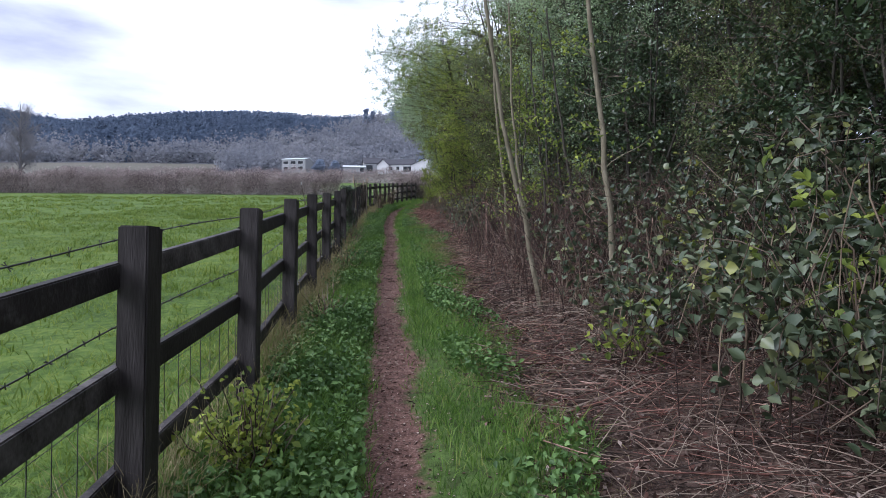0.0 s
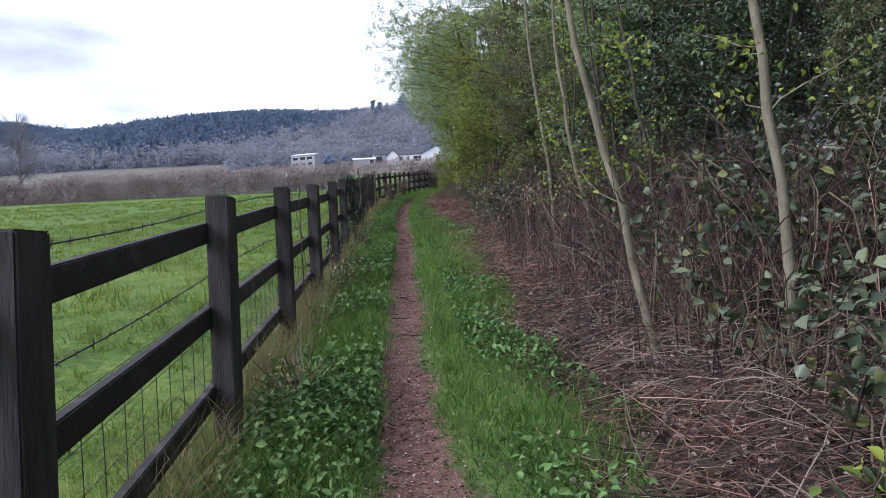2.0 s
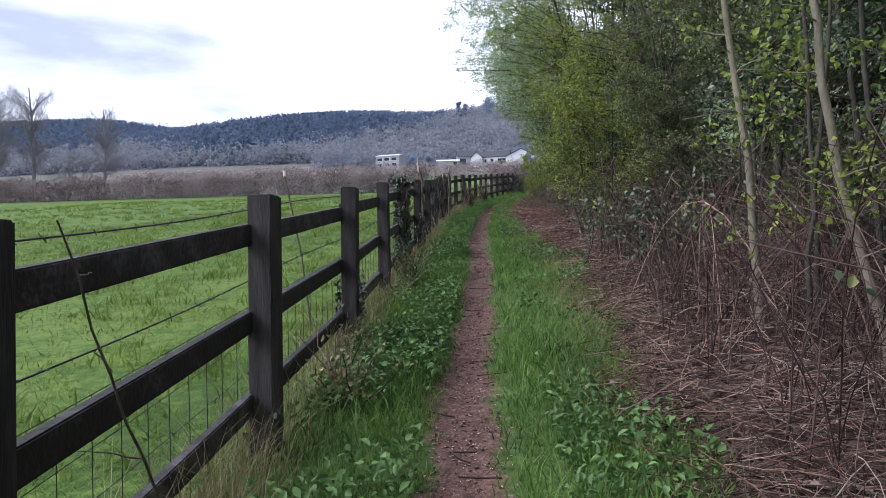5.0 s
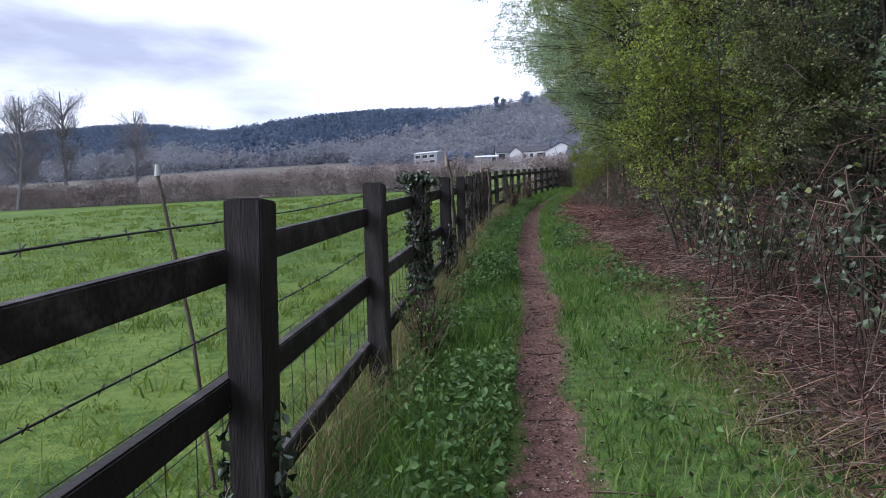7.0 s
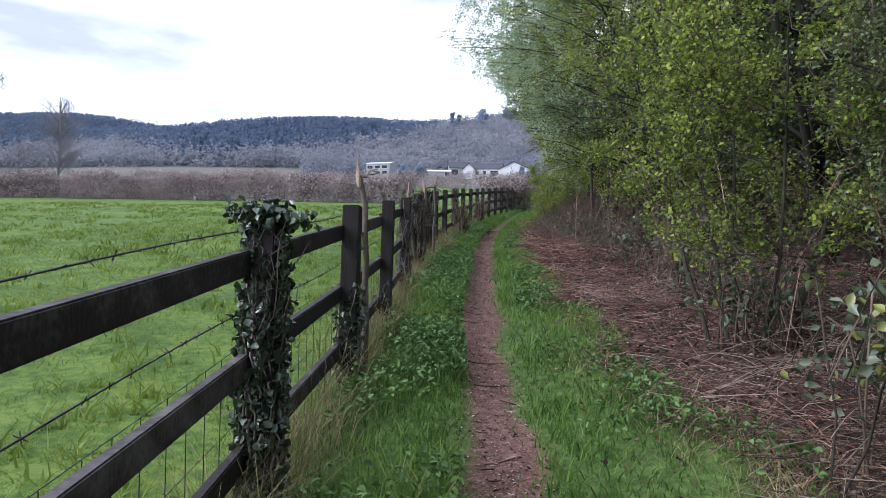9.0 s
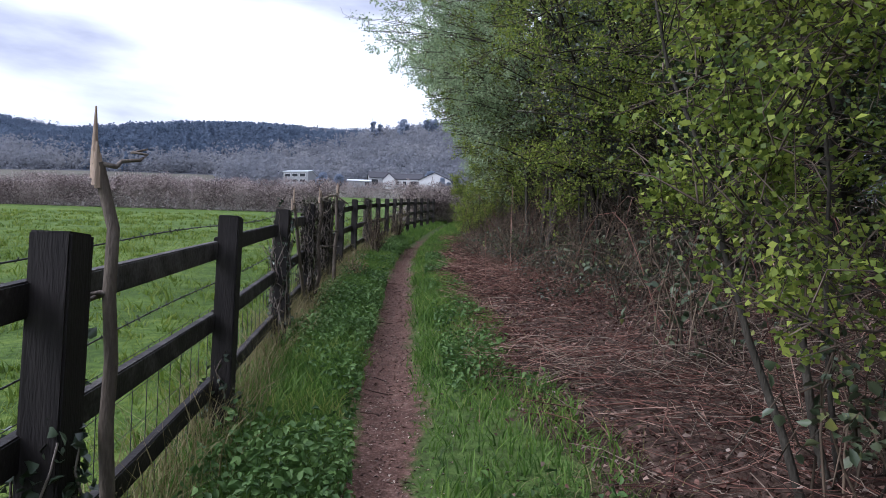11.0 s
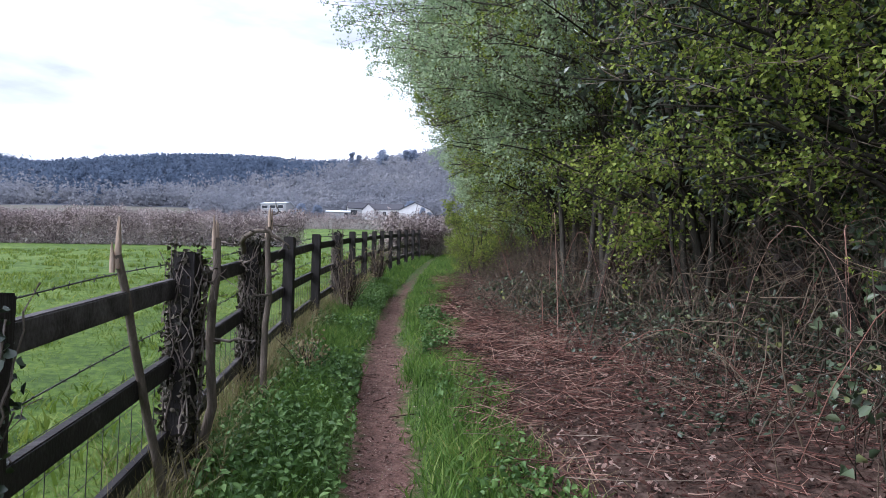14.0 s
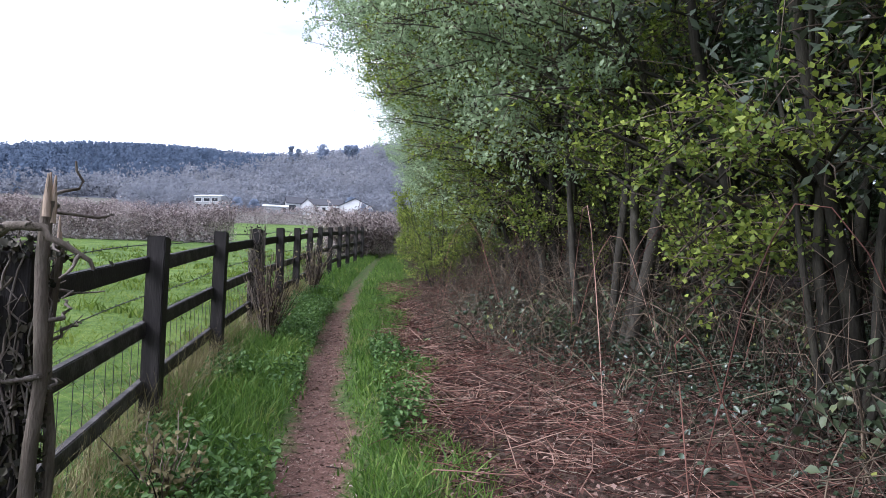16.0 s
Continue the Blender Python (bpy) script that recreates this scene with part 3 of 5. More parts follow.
def gable_house(name, x, y, w, d, h, rise, yaw, wall, roof, wins, label, z=None):
    base = float(gz(x, y)) if z is None else z
    house = tagged(new(name), label, "building")
    house.matrix_basis = pose(x, y, base, 0, 0, yaw)
    bm = bmesh.new()
    pts = [(-w / 2, -d / 2, -1), (w / 2, -d / 2, -1), (w / 2, d / 2, -1), (-w / 2, d / 2, -1), (-w / 2, -d / 2, h), (w / 2, -d / 2, h), (w / 2, d / 2, h), (-w / 2, d / 2, h),
           (-w / 2, 0, h + rise), (w / 2, 0, h + rise)]
    vs = [bm.verts.new(p) for p in pts]
    for q in ((0, 1, 5, 4), (2, 3, 7, 6), (1, 2, 6, 9, 5), (3, 0, 4, 8, 7), (4, 5, 9, 8), (6, 7, 8, 9)):
        bm.faces.new([vs[i] for i in q])
    part("wall", bm, wall, house)
    for s in (-1, 1):
        bm = bmesh.new()
        tilt = math.degrees(math.atan2(rise, d / 2))
        ln = math.hypot(rise, d / 2) + 0.35
        box_bm(bm, (w + 0.6, ln, 0.18), Matrix())
        r = part("roof", bm, roof, house)
        r.matrix_basis = pose(0, s * (d / 4 + 0.08), h + rise / 2 + 0.12, -s * tilt, 0, 0)
    for wx, wz, ww, wh in wins:
        bm = bmesh.new()
        box_bm(bm, (ww + 0.24, 0.1, wh + 0.24), Matrix())
        fr = part("window", bm, M_RENDER, house)
        fr.matrix_basis = pose(wx, -d / 2 - 0.04, wz)
        bm = bmesh.new()
        box_bm(bm, (ww, 0.06, wh), Matrix())
        g = part("pane", bm, M_GLASS, fr)
        g.matrix_basis = pose(0, -0.05, 0)
    return house


gable_house("grey_building", -62.5, 290, 10.5, 8, 5.0, 1.0, -12, M_GREYRENDER, M_TIN, [(-3.4, 3.7, 2.3, 1.2), (-0.2, 3.7, 2.3, 1.2), (3.0, 3.7, 2.3, 1.2), (-3.4, 1.4, 2.1, 1.2), (0.0, 1.4, 2.1, 1.2), (3.1, 1.4, 2.1, 1.2)], "pale grey two-storey block with a pale tin roof")
gable_house("barn", -29.5, 282, 8.5, 8, 3.4, 2.7, 12, M_GREYRENDER, M_ROOF, [(-2.2, 1.5, 2.6, 2.6)], "grey stone barn with a slate roof")
gable_house("low_shed", -36.0, 272, 8.5, 6, 2.0, 0.9, 5, M_GREYRENDER, M_TIN, [(2.9, 1.0, 1.6, 1.6)], "low farm shed with a pale tin roof")
gable_house("white_cottage", -17.5, 260, 12, 7, 2.9, 2.4, -6, M_RENDER, M_ROOF, [(-2.6, 1.6, 1.1, 1.3), (0.0, 1.6, 1.1, 1.3), (3.6, 1.3, 3.0, 2.0)], "white rendered cottage with a slate roof")
gable_house("cottage_wing", -23.0, 257.5, 6, 4.2, 2.9, 2.0, 84, M_RENDER, M_ROOF, [(0.4, 1.6, 0.1, 0.1)], "white gabled wing of the cottage")
gable_house("white_annexe", -7.0, 258, 7, 11, 2.9, 2.6, 84, M_RENDER, M_ROOF, [(-1.5, 1.5, 1.6, 1.8)], "white rendered annexe with its gable to the field")


def crowns(rng, pts, wide, tall, count, taper, size):
    """Soft far crowns: each a cloud of small sprays round its middle; taper 1 draws it to a point, 0 leaves it round."""
    n = len(pts)
    u = rng.uniform(-1, 1, (n, count))
    a = rng.uniform(0, 2 * np.pi, (n, count))
    r = np.where(taper > 0.5, (1 - u) * 0.5, np.sqrt(np.maximum(0, 1 - u * u))) * rng.uniform(0.55, 1.05, (n, count))
    c = np.stack([np.cos(a) * r * wide[:, None], np.sin(a) * r * wide[:, None], u * tall[:, None]], -1) + pts[:, None]
    return leaves(rng, c.reshape(-1, 3), size, size * 0.7, 0.5, 0.3, simple=True)


def puffs(rng, pts, size, count, flat=0.8):
    """Many small ragged sprays around each crown centre."""
    n = len(pts)
    d = unit(rng.normal(size=(n, count, 3))) * rng.uniform(0.35, 1.0, (n, count, 1)) ** 0.5
    d[..., 2] *= flat
    c = (pts[:, None, :] + d * np.asarray(size)[:, None, None]).reshape(-1, 3)
    s = np.repeat(size, count)
    return leaves(rng, c, s * 0.62, s * 0.5, 0.3, 0.3)


def build_hill():
    rng = np.random.default_rng(21)
    n = 15000
    y = 296 + 330 * rng.uniform(0, 1, n) ** 0.9
    x = rng.uniform(-0.95, 0.12, n) * y * 1.05 - 15
    dark = (y > 362 + 20 * np.sin(x / 60) + 14 * np.sin(x / 23) + rng.normal(size=n) * 7) & (x < -92 + 25 * np.sin(y / 30) + rng.normal(size=n) * 9) & (y < 600) | ((x > -170) & (x < -60) & (y > 430) & (y < 470))
    keep = (y > 325) | (x > -0.33 * y)
    x, y, dark = x[keep], y[keep], dark[keep]
    rise = 7.5 * np.clip((y - 330) / 110, 0, 1)
    g = gz(x, y) + rise
    k = ~dark
    m = int(k.sum())
    wide = 3.0 * rng.uniform(0.55, 1.7, m)
    tall = wide * rng.uniform(0.8, 1.3, m)
    pts = np.stack([x[k], y[k], g[k] + tall * 0.75], 1)
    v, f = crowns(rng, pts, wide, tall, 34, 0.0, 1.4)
    tagged(new("bare_hill_wood", fast_mesh("bare_hill_wood", v, f, M_HAZEBARE)), "leafless broadleaf wood on the far hillside, paled blue-grey with haze", "woodland", kind="stuff")
    k = dark
    m = int(k.sum())
    wide = 2.5 * rng.uniform(0.8, 1.25, m)
    tall = rng.uniform(3.6, 4.8, m)
    pts = np.stack([x[k], y[k], g[k] + tall * 0.9], 1)
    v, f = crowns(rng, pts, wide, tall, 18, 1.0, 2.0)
    tagged(new("conifer_plantation", fast_mesh("conifer_plantation", v, f, M_HAZECONIFER)), "conifer plantation on the far hillside, blued with the haze of distance", "woodland", kind="stuff")


build_hill()


def far_tree(name, x, y, h, spread, material, label, bare=False, layered=False):
    rng = np.random.default_rng(int(abs(x) * 13 + y))
    z = float(gz(x, y))
    tree = tagged(new(name), label, "tree")
    tree.matrix_basis = pose(x, y, z - 0.3)
    tr = np.array([[[0, 0, 0], [0.02 * h * rng.normal(), 0, 0.5 * h], [0.03 * h * rng.normal(), 0, 0.95 * h]]])
    v, f = tubes(tr, np.array([[0.016, 0.011, 0.004]]) * h, 6)
    piece("trunk", fast_mesh("trunk", v, f, material), tree)
    m = 34
    zz = rng.uniform(0.25 if not layered else 0.25, 0.95, m)
    ang = rng.uniform(0, 6.28, m)
    reach = spread * (np.sin(zz * 2.6) if not layered else (1.15 - zz)) * rng.uniform(0.6, 1.1, m)
    a = np.stack([0 * zz, 0 * zz, zz * h * 0.85], 1)
    b = a + np.stack([np.cos(ang) * reach, np.sin(ang) * reach, 0.25 * reach + 0.12 * h * (not layered)], 1)
    v, f = tubes(np.stack([a, (a + b) / 2 + np.array([0, 0, 0.02 * h]), b], 1), np.tile(np.array([[0.005, 0.0035, 0.0015]]) * h, (m, 1)), 4)
    piece("branchwork", fast_mesh("branchwork", v, f, material), tree, kind="stuff")
    if bare:
        k = rng.integers(0, m, 1700)
        s = rng.uniform(0.35, 1.1, 1700)[:, None]
        p = a[k] + (b[k] - a[k]) * s + rng.normal(size=(1700, 3)) * spread * 0.10
        v, f = twig_mass(rng, p, np.full(1700, spread * 0.3), 0.0010 * h, 1.4)
        piece("brushwood", fast_mesh("brushwood", v, f, material), tree, kind="stuff")
    else:
        p = np.concatenate([a + (b - a) * s for s in (0.6, 0.85, 1.05)])
        v, f = puffs(rng, p, np.full(len(p), spread * 0.30), 26, 0.8)
        piece("crown", fast_mesh("crown", v, f, material), tree, kind="stuff")
    return tree


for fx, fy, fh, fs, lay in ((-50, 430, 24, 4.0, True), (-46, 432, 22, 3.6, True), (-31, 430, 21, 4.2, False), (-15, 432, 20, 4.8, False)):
    far_tree("pine_tree", fx, fy, fh, fs, M_HAZEPINE, "tall pine on the skyline, hazed pale blue", False, lay)
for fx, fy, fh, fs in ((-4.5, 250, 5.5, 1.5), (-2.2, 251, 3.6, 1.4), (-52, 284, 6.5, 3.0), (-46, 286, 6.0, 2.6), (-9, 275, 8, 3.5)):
    far_tree("garden_evergreen", fx, fy, fh, fs, M_HAZEPINE, "evergreen beside the farm buildings, hazed pale blue", False, True)
for fx, fy, fh, fs in ((-65, 445, 12, 6), (0, 440, 13, 6), (12, 445, 14, 7), (-86, 450, 11, 6), (-250, 620, 18, 11), (-262, 630, 15, 10), (-330, 600, 16, 10)):
    far_tree("bare_skyline_tree", fx, fy, fh, fs, M_FARTREE, "leafless rounded tree on the skyline", True)
for fx, fy, fh, fs in ((-45, 62, 11.0, 2.6), (-40.2, 65, 9.0, 2.2), (-48, 60, 10.5, 2.6), (-43, 64, 4.5, 2.6), (-50, 63, 11, 2.6)):
    far_tree("bare_field_tree", fx, fy, fh, fs, M_FARTREE, "slender leafless tree standing in the field hedge", True)


# ---- woodland ----
def stem_path(rng, base, top, wobble, segs=7):
    t = np.linspace(0, 1, segs)[:, None]
    p = base + (top - base) * t
    w = np.cumsum(rng.normal(size=(segs, 3)) * wobble, 0)
    w -= w[0]
    w[:, 2] *= 0.3
    return p + w


def grown_tree(name, seed, height, stems, spread, leaf_mat, leaf_len, leaf_wid, n_leaf, label, low=0.2, thick=0.05, bark=None, droop=0.0, n_limb=9, side=0.0, env=None):
    """A many-stemmed or single tree: stems, limbs that leave them, twigs that leave the limbs and leaves along the twigs."""
    rng = np.random.default_rng(seed)
    bark = bark or M_BARK
    bushy = "bush" in name or "shrub" in name
    tree = tagged(new(name), label, "bush" if bushy else "tree", "bushes under the trees" if bushy else "trees of the wood")
    limb_lines, limb_r = [], []
    for _ in range(stems):
        ang = rng.uniform(0, 2 * np.pi)
        b = np.array([np.cos(ang), np.sin(ang), 0]) * rng.uniform(0.03, 0.25) * (stems > 1)
        lean = np.array([np.cos(ang), np.sin(ang), 0]) * spread * rng.uniform(0.1, 0.55) * (1 if stems > 1 else 0.3)
        tp = b + lean + np.array([0, 0, height * rng.uniform(0.75, 1.0)])
        b[2] = -0.15
        ln = stem_path(rng, b, tp, 0.06 * height / 6, 8)
        r = thick * rng.uniform(0.6, 1.1) * np.linspace(1, 0.18, 8)
        v, f = tubes(ln[None], r[None], 7)
        piece("trunk", fast_mesh("trunk", v, f, bark, True), tree)
        for _ in range(n_limb):
            s = rng.uniform(low, 0.95)
            k = s * 7
            i = min(int(k), 6)
            p0 = ln[i] + (ln[i + 1] - ln[i]) * (k - i)
            a = rng.uniform(0, 2 * np.pi)
            out = np.array([np.cos(a) - side, np.sin(a), 0])
            reach = spread * rng.uniform(0.35, 0.9) * (1.15 - 0.6 * s)
            p1 = p0 + out * reach + np.array([0, 0, reach * rng.uniform(0.0, 0.7) - droop * reach])
            if env:
                lim = np.interp(p1[2], *env) * rng.uniform(0.75, 0.95)
                p1[:2] *= min(1.0, lim / max(0.01, np.hypot(p1[0], p1[1])))
            ln6 = stem_path(rng, p0, p1, 0.075, 6)
            ln6[:, 2] += reach * 0.12 * np.sin(np.linspace(0, math.pi, 6))
            limb_lines.append(ln6)
            limb_r.append(r[i] * 0.42 * np.linspace(1, 0.2, 6))
    limb_lines, limb_r = np.array(limb_lines), np.array(limb_r)
    v, f = tubes(limb_lines, limb_r, 5)
    piece("branchwork", fast_mesh("branchwork", v, f, bark, True), tree, kind="stuff")
    nt = max(120, n_leaf // 18)
    k = rng.integers(0, len(limb_lines), nt)
    s = rng.uniform(0.25, 1.0, nt) * 4.99
    i = s.astype(int)
    fr = (s - i)[:, None]
    p0 = limb_lines[k, i] * (1 - fr) + limb_lines[k, i + 1] * fr
    d = unit(unit(limb_lines[k, -1] - limb_lines[k, 0]) * 0.8 + rng.normal(size=(nt, 3)) * 0.8 + np.array([0, 0, 0.25 - droop]))
    L = rng.uniform(0.15, 0.62, nt)[:, None] * min(1.0, 0.45 + height * 0.07)
    p1 = p0 + d * L * 0.5 + rng.normal(size=(nt, 3)) * 0.04
    p2 = p0 + d * L + rng.normal(size=(nt, 3)) * 0.06 - np.array([0, 0, droop * 0.1])
    if env:
        ok = np.hypot(p2[:, 0], p2[:, 1]) < np.interp(p2[:, 2], *env)
        p0, p1, p2 = p0[ok], p1[ok], p2[ok]
        nt = len(p0)
    tl = np.stack([p0, p1, p2], 1)
    v, f = tubes(tl, np.tile(np.array([[0.0048, 0.0034, 0.0018]]), (nt, 1)), 3)
    piece("brushwood", fast_mesh("brushwood", v, f, M_TWIG), tree, kind="stuff")
    n_tuft = n_leaf // 8
    k = rng.integers(0, nt, n_tuft)
    s = rng.uniform(0.05, 1.0, n_tuft)[:, None] ** 0.7 * 1.06
    c = np.where(s < 0.5, p0[k] + (p1[k] - p0[k]) * s * 2, p1[k] + (p2[k] - p1[k]) * (s * 2 - 1))
    c = np.repeat(c, 8, 0) + rng.normal(size=(n_tuft * 8, 3)) * leaf_len * 0.95
    v, f = leaves(rng, c, leaf_len, leaf_wid, 0.45, simple=True)
    piece("crown", fast_mesh("crown", v, f, leaf_mat), tree, kind="stuff")
    return tree


EDGE = ([0, 1.8, 3, 4.5, 6, 8], [1.2, 1.5, 2.2, 3.3, 4.0, 3.0])
SAGE = [grown_tree("sallow_tree", 100 + i, 7.4, 5, 3.2, M_LEAF_HAZED, 0.062, 0.042, 26000, "sallow at the wood's edge, its green leaves paled for haze", 0.06, 0.05, side=0.7, n_limb=14, env=EDGE) for i in range(3)]
REACH = [grown_tree("reaching_sallow_tree", 170 + i, 7.6, 4, 4.4, M_LEAF_HAZED, 0.062, 0.04, 18000, "tall sallow arching over the path, leaves paled for haze", 0.3, 0.07, side=1.7, n_limb=15, env=([0, 1.8, 3, 4.3, 5.5, 8], [0.8, 1.2, 2.2, 3.9, 4.7, 3.8])) for i in range(2)]
OVER = [grown_tree("leaning_sallow_tree", 150 + i, 6.6, 4, 3.4, M_LEAF_SPRING, 0.04, 0.029, 20000, "spreading tree whose dark boughs in bright leaf reach over the path", 0.12, 0.075, bark=M_SHADEBARK, side=1.0, n_limb=16, droop=0.12, env=([0, 1.0, 1.7, 3, 5, 7], [0.5, 1.2, 1.9, 2.9, 4.0, 3.4])) for i in range(2)]
HAZEL = [grown_tree("hawthorn_tree", 200 + i, 5.2, 4, 2.4, M_LEAF_OLIVE, 0.033, 0.025, 34000, "hawthorn in small olive-green leaf at the wood's edge", 0.06, 0.045, side=0.45, n_limb=12, env=([0, 1.5, 2.6, 4, 6], [1.2, 1.45, 1.8, 2.3, 2.0])) for i in range(3)]
TALL = [grown_tree("woodland_tree", 300 + i, 11.0, 2, 3.6, M_LEAF_DARK, 0.14, 0.08, 9000, "tall dark ivy-clad woodland tree", 0.08, 0.12, n_limb=26) for i in range(2)]
HOLLY = [grown_tree("holly_bush", 400 + i, 4.0, 4, 1.7, M_LEAF_DARK, 0.06, 0.032, 9000, "dark glossy holly bush under the trees", 0.05, 0.035) for i in range(1)]
LOW = [grown_tree("hazel_shrub", 500 + i, 2.3, 6, 1.5, M_LEAF_SPRING, 0.04, 0.031, 9000, "low spreading shrub with fresh green leaves", 0.1, 0.018, side=0.3, n_limb=7, env=([0, 1.5, 3], [1.0, 1.1, 1.1])) for i in range(2)]


def plant(protos, used, x, y, yaw, s):
    """Stand the next of the kinds at x, y; the first use moves the original itself."""
    k = used[0] % len(protos)
    m = pose(x, y, float(gz(x, y)) - 0.02, 0, 0, yaw) @ Matrix.Diagonal((s, s, s, 1))
    if used[0] < len(protos):
        protos[k].matrix_basis = m
    else:
        c = copy_thing(protos[k], pose(x, y, float(gz(x, y)) - 0.02, 0, 0, yaw))
        c.scale = (s, s, s)
    used[0] += 1


wood_rng = np.random.default_rng(77)
planted = {}
# rows of (kind, stretch of y, distance from the path, step, scale)
# rows that begin below y 0 also stand unseen behind the start, added for shade
for protos, y0, y1, off, step, sc in ((SAGE, 33, 56, 2.8, 2.6, 1.1), (SAGE, 13.4, 17.9, 4.2, 2.4, 0.95), (REACH, 28, 41, 2.7, 2.6, 1.0), (OVER, 23.4, 33.5, 3.3, 1.9, 1.0), (HAZEL, 8.8, 11.4, 4.5, 2.4, 1.0), (HOLLY, 10.8, 14.4, 3.5, 1.7, 1.2), (HAZEL, 14.8, 17.8, 3.0, 1.7, 0.92), (OVER, 20.6, 22.4, 4.5, 2.0, 0.95), (HOLLY, 19.5, 34, 4.3, 1.8, 1.25), (HAZEL, 34, 50, 2.8, 3.2, 0.95), (HAZEL, -6, 8.5, 4.7, 2.4, 0.95), (HOLLY, 0.5, 9, 4.2, 1.9, 0.95), (LOW, 34, 50, 2.0, 2.2, 0.9), (HOLLY, -4, 50, 4.9, 2.6, 1.0), (HOLLY, 19, 36, 6.0, 1.7, 1.1), (TALL, -10, 58, 6.6, 3.6, 1.0), (TALL, -8, 58, 9.8, 5.5, 1.15), (TALL, -6, 58, 15, 8.5, 1.15)):
    turn = 18 if protos is REACH else 55
    count = planted.setdefault(protos[0].name, [0])
    yy = y0
    while yy < y1:
        plant(protos, count, float(path_x(yy)) + off + wood_rng.uniform(-0.4, 0.4), yy + wood_rng.uniform(-0.6, 0.6), wood_rng.uniform(-turn, turn), sc * wood_rng.uniform(0.85, 1.15))
        yy += step * wood_rng.uniform(0.8, 1.2)

BRIGHT = [grown_tree("hawthorn_bush", 250, 3.0, 5, 1.5, M_LEAF_SPRING, 0.034, 0.027, 15000, "hawthorn bush in bright yellow-green leaf at the wood's edge", 0.22, 0.025, side=0.4, n_limb=10, env=([0, 0.5, 1.5, 3], [0.3, 0.9, 1.15, 1.0]))]
BRIGHT[0].matrix_basis = pose(0.5, 17.6, float(gz(0.5, 17.6)) - 0.02, 0, 0, 27)

LAUREL = grown_tree("laurel_bush", 601, 4.4, 4, 1.7, M_LAUREL, 0.105, 0.036, 4200, "evergreen bush with long greyish leathery leaves", 0.38, 0.04, bark=M_SHADEBARK, n_limb=10, env=([0, 1.4, 2.2, 4], [0.4, 0.7, 1.2, 1.7]))
LAUREL.matrix_basis = pose(0.75, 24.9, float(gz(0.75, 24.9)) - 0.02, 0, 0, 40)


# ---- two pale saplings in front of the wood ----
def sapling(name, points, r0, seed, label, bark=None):
    rng = np.random.default_rng(seed)
    ln = np.array(points, float)
    t = np.linspace(0, len(ln) - 1, 14)
    ln = np.stack([np.interp(t, np.arange(len(ln)), ln[:, k]) for k in range(3)], 1)
    ln[1:-1] += rng.normal(size=(12, 3)) * 0.012
    tree = tagged(new(name), label, "tree")
    v, f = tubes(ln[None], (r0 * np.linspace(1, 0.45, 14))[None], 9)
    piece("trunk", fast_mesh("trunk", v, f, bark or M_PALEBARK, True), tree)
    lines, rads = [], []
    for _ in range(13):
        i = rng.integers(3, 13)
        a = rng.uniform(0, 6.28)
        L = rng.uniform(0.2, 0.6)
        lines.append(stem_path(rng, ln[i], ln[i] + np.array([np.cos(a), np.sin(a), rng.uniform(0.1, 0.9)]) * L, 0.03, 6))
        rads.append(r0 * 0.2 * np.linspace(1, 0.25, 6))
    lines = np.array(lines)
    v, f = tubes(lines, np.array(rads), 5)
    piece("branchwork", fast_mesh("branchwork", v, f, bark or M_PALEBARK, True), tree, kind="stuff")
    k, s = rng.integers(0, len(lines), 260), rng.integers(2, 6, 260)
    v, f = leaves(rng, lines[k, s] + rng.normal(size=(260, 3)) * 0.06, 0.045, 0.03, 0.4)
    piece("foliage", fast_mesh("foliage", v, f, M_LEAF_SPRING), tree, kind="stuff")


sapling("ash_sapling", [(0.92, 7.0, 0.75), (0.76, 6.98, 1.6), (0.58, 6.95, 2.4), (0.42, 6.95, 3.3), (0.28, 6.95, 4.3), (0.16, 7.0, 5.6)], 0.027, 31, "slender leaning pale-barked sapling beside the path")
sapling("ash_sapling", [(1.47, 6.5, 0.75), (1.44, 6.5, 1.7), (1.36, 6.5, 2.5), (1.27, 6.52, 3.4), (1.18, 6.55, 4.6), (1.10, 6.6, 6.0)], 0.031, 32, "straight pale-barked sapling in front of the brambles")
sapling("ash_sapling", [(1.0, 11.6, 1.35), (0.95, 11.6, 2.4), (0.8, 11.6, 3.6), (0.7, 11.6, 5.2)], 0.032, 33, "slender grey sapling among brown canes")
sapling("ash_sapling", [(1.35, 10.6, 1.3), (1.1, 10.6, 2.4), (0.95, 10.6, 3.6), (0.9, 10.6, 5.2)], 0.03, 34, "slender grey sapling among brown canes")


for sx, sy, lean, tall, sr, ss in ((1.5, 10.2, -0.35, 3.4, 0.021, 35), (1.2, 11.1, -0.1, 3.0, 0.018, 36), (1.85, 9.8, -0.5, 3.6, 0.024, 37), (1.02, 10.9, 0.2, 2.8, 0.017, 38), (1.7, 11.4, -0.2, 3.6, 0.022, 39)):
    sz = float(gz(sx, sy)) - 0.05
    sapling("ash_sapling", [(sx, sy, sz), (sx + lean * 0.35, sy, sz + tall * 0.33), (sx + lean * 0.75, sy - 0.05, sz + tall * 0.68), (sx + lean, sy, sz + tall)], sr, ss, "slender grey-brown stem among brown canes", M_BARK)


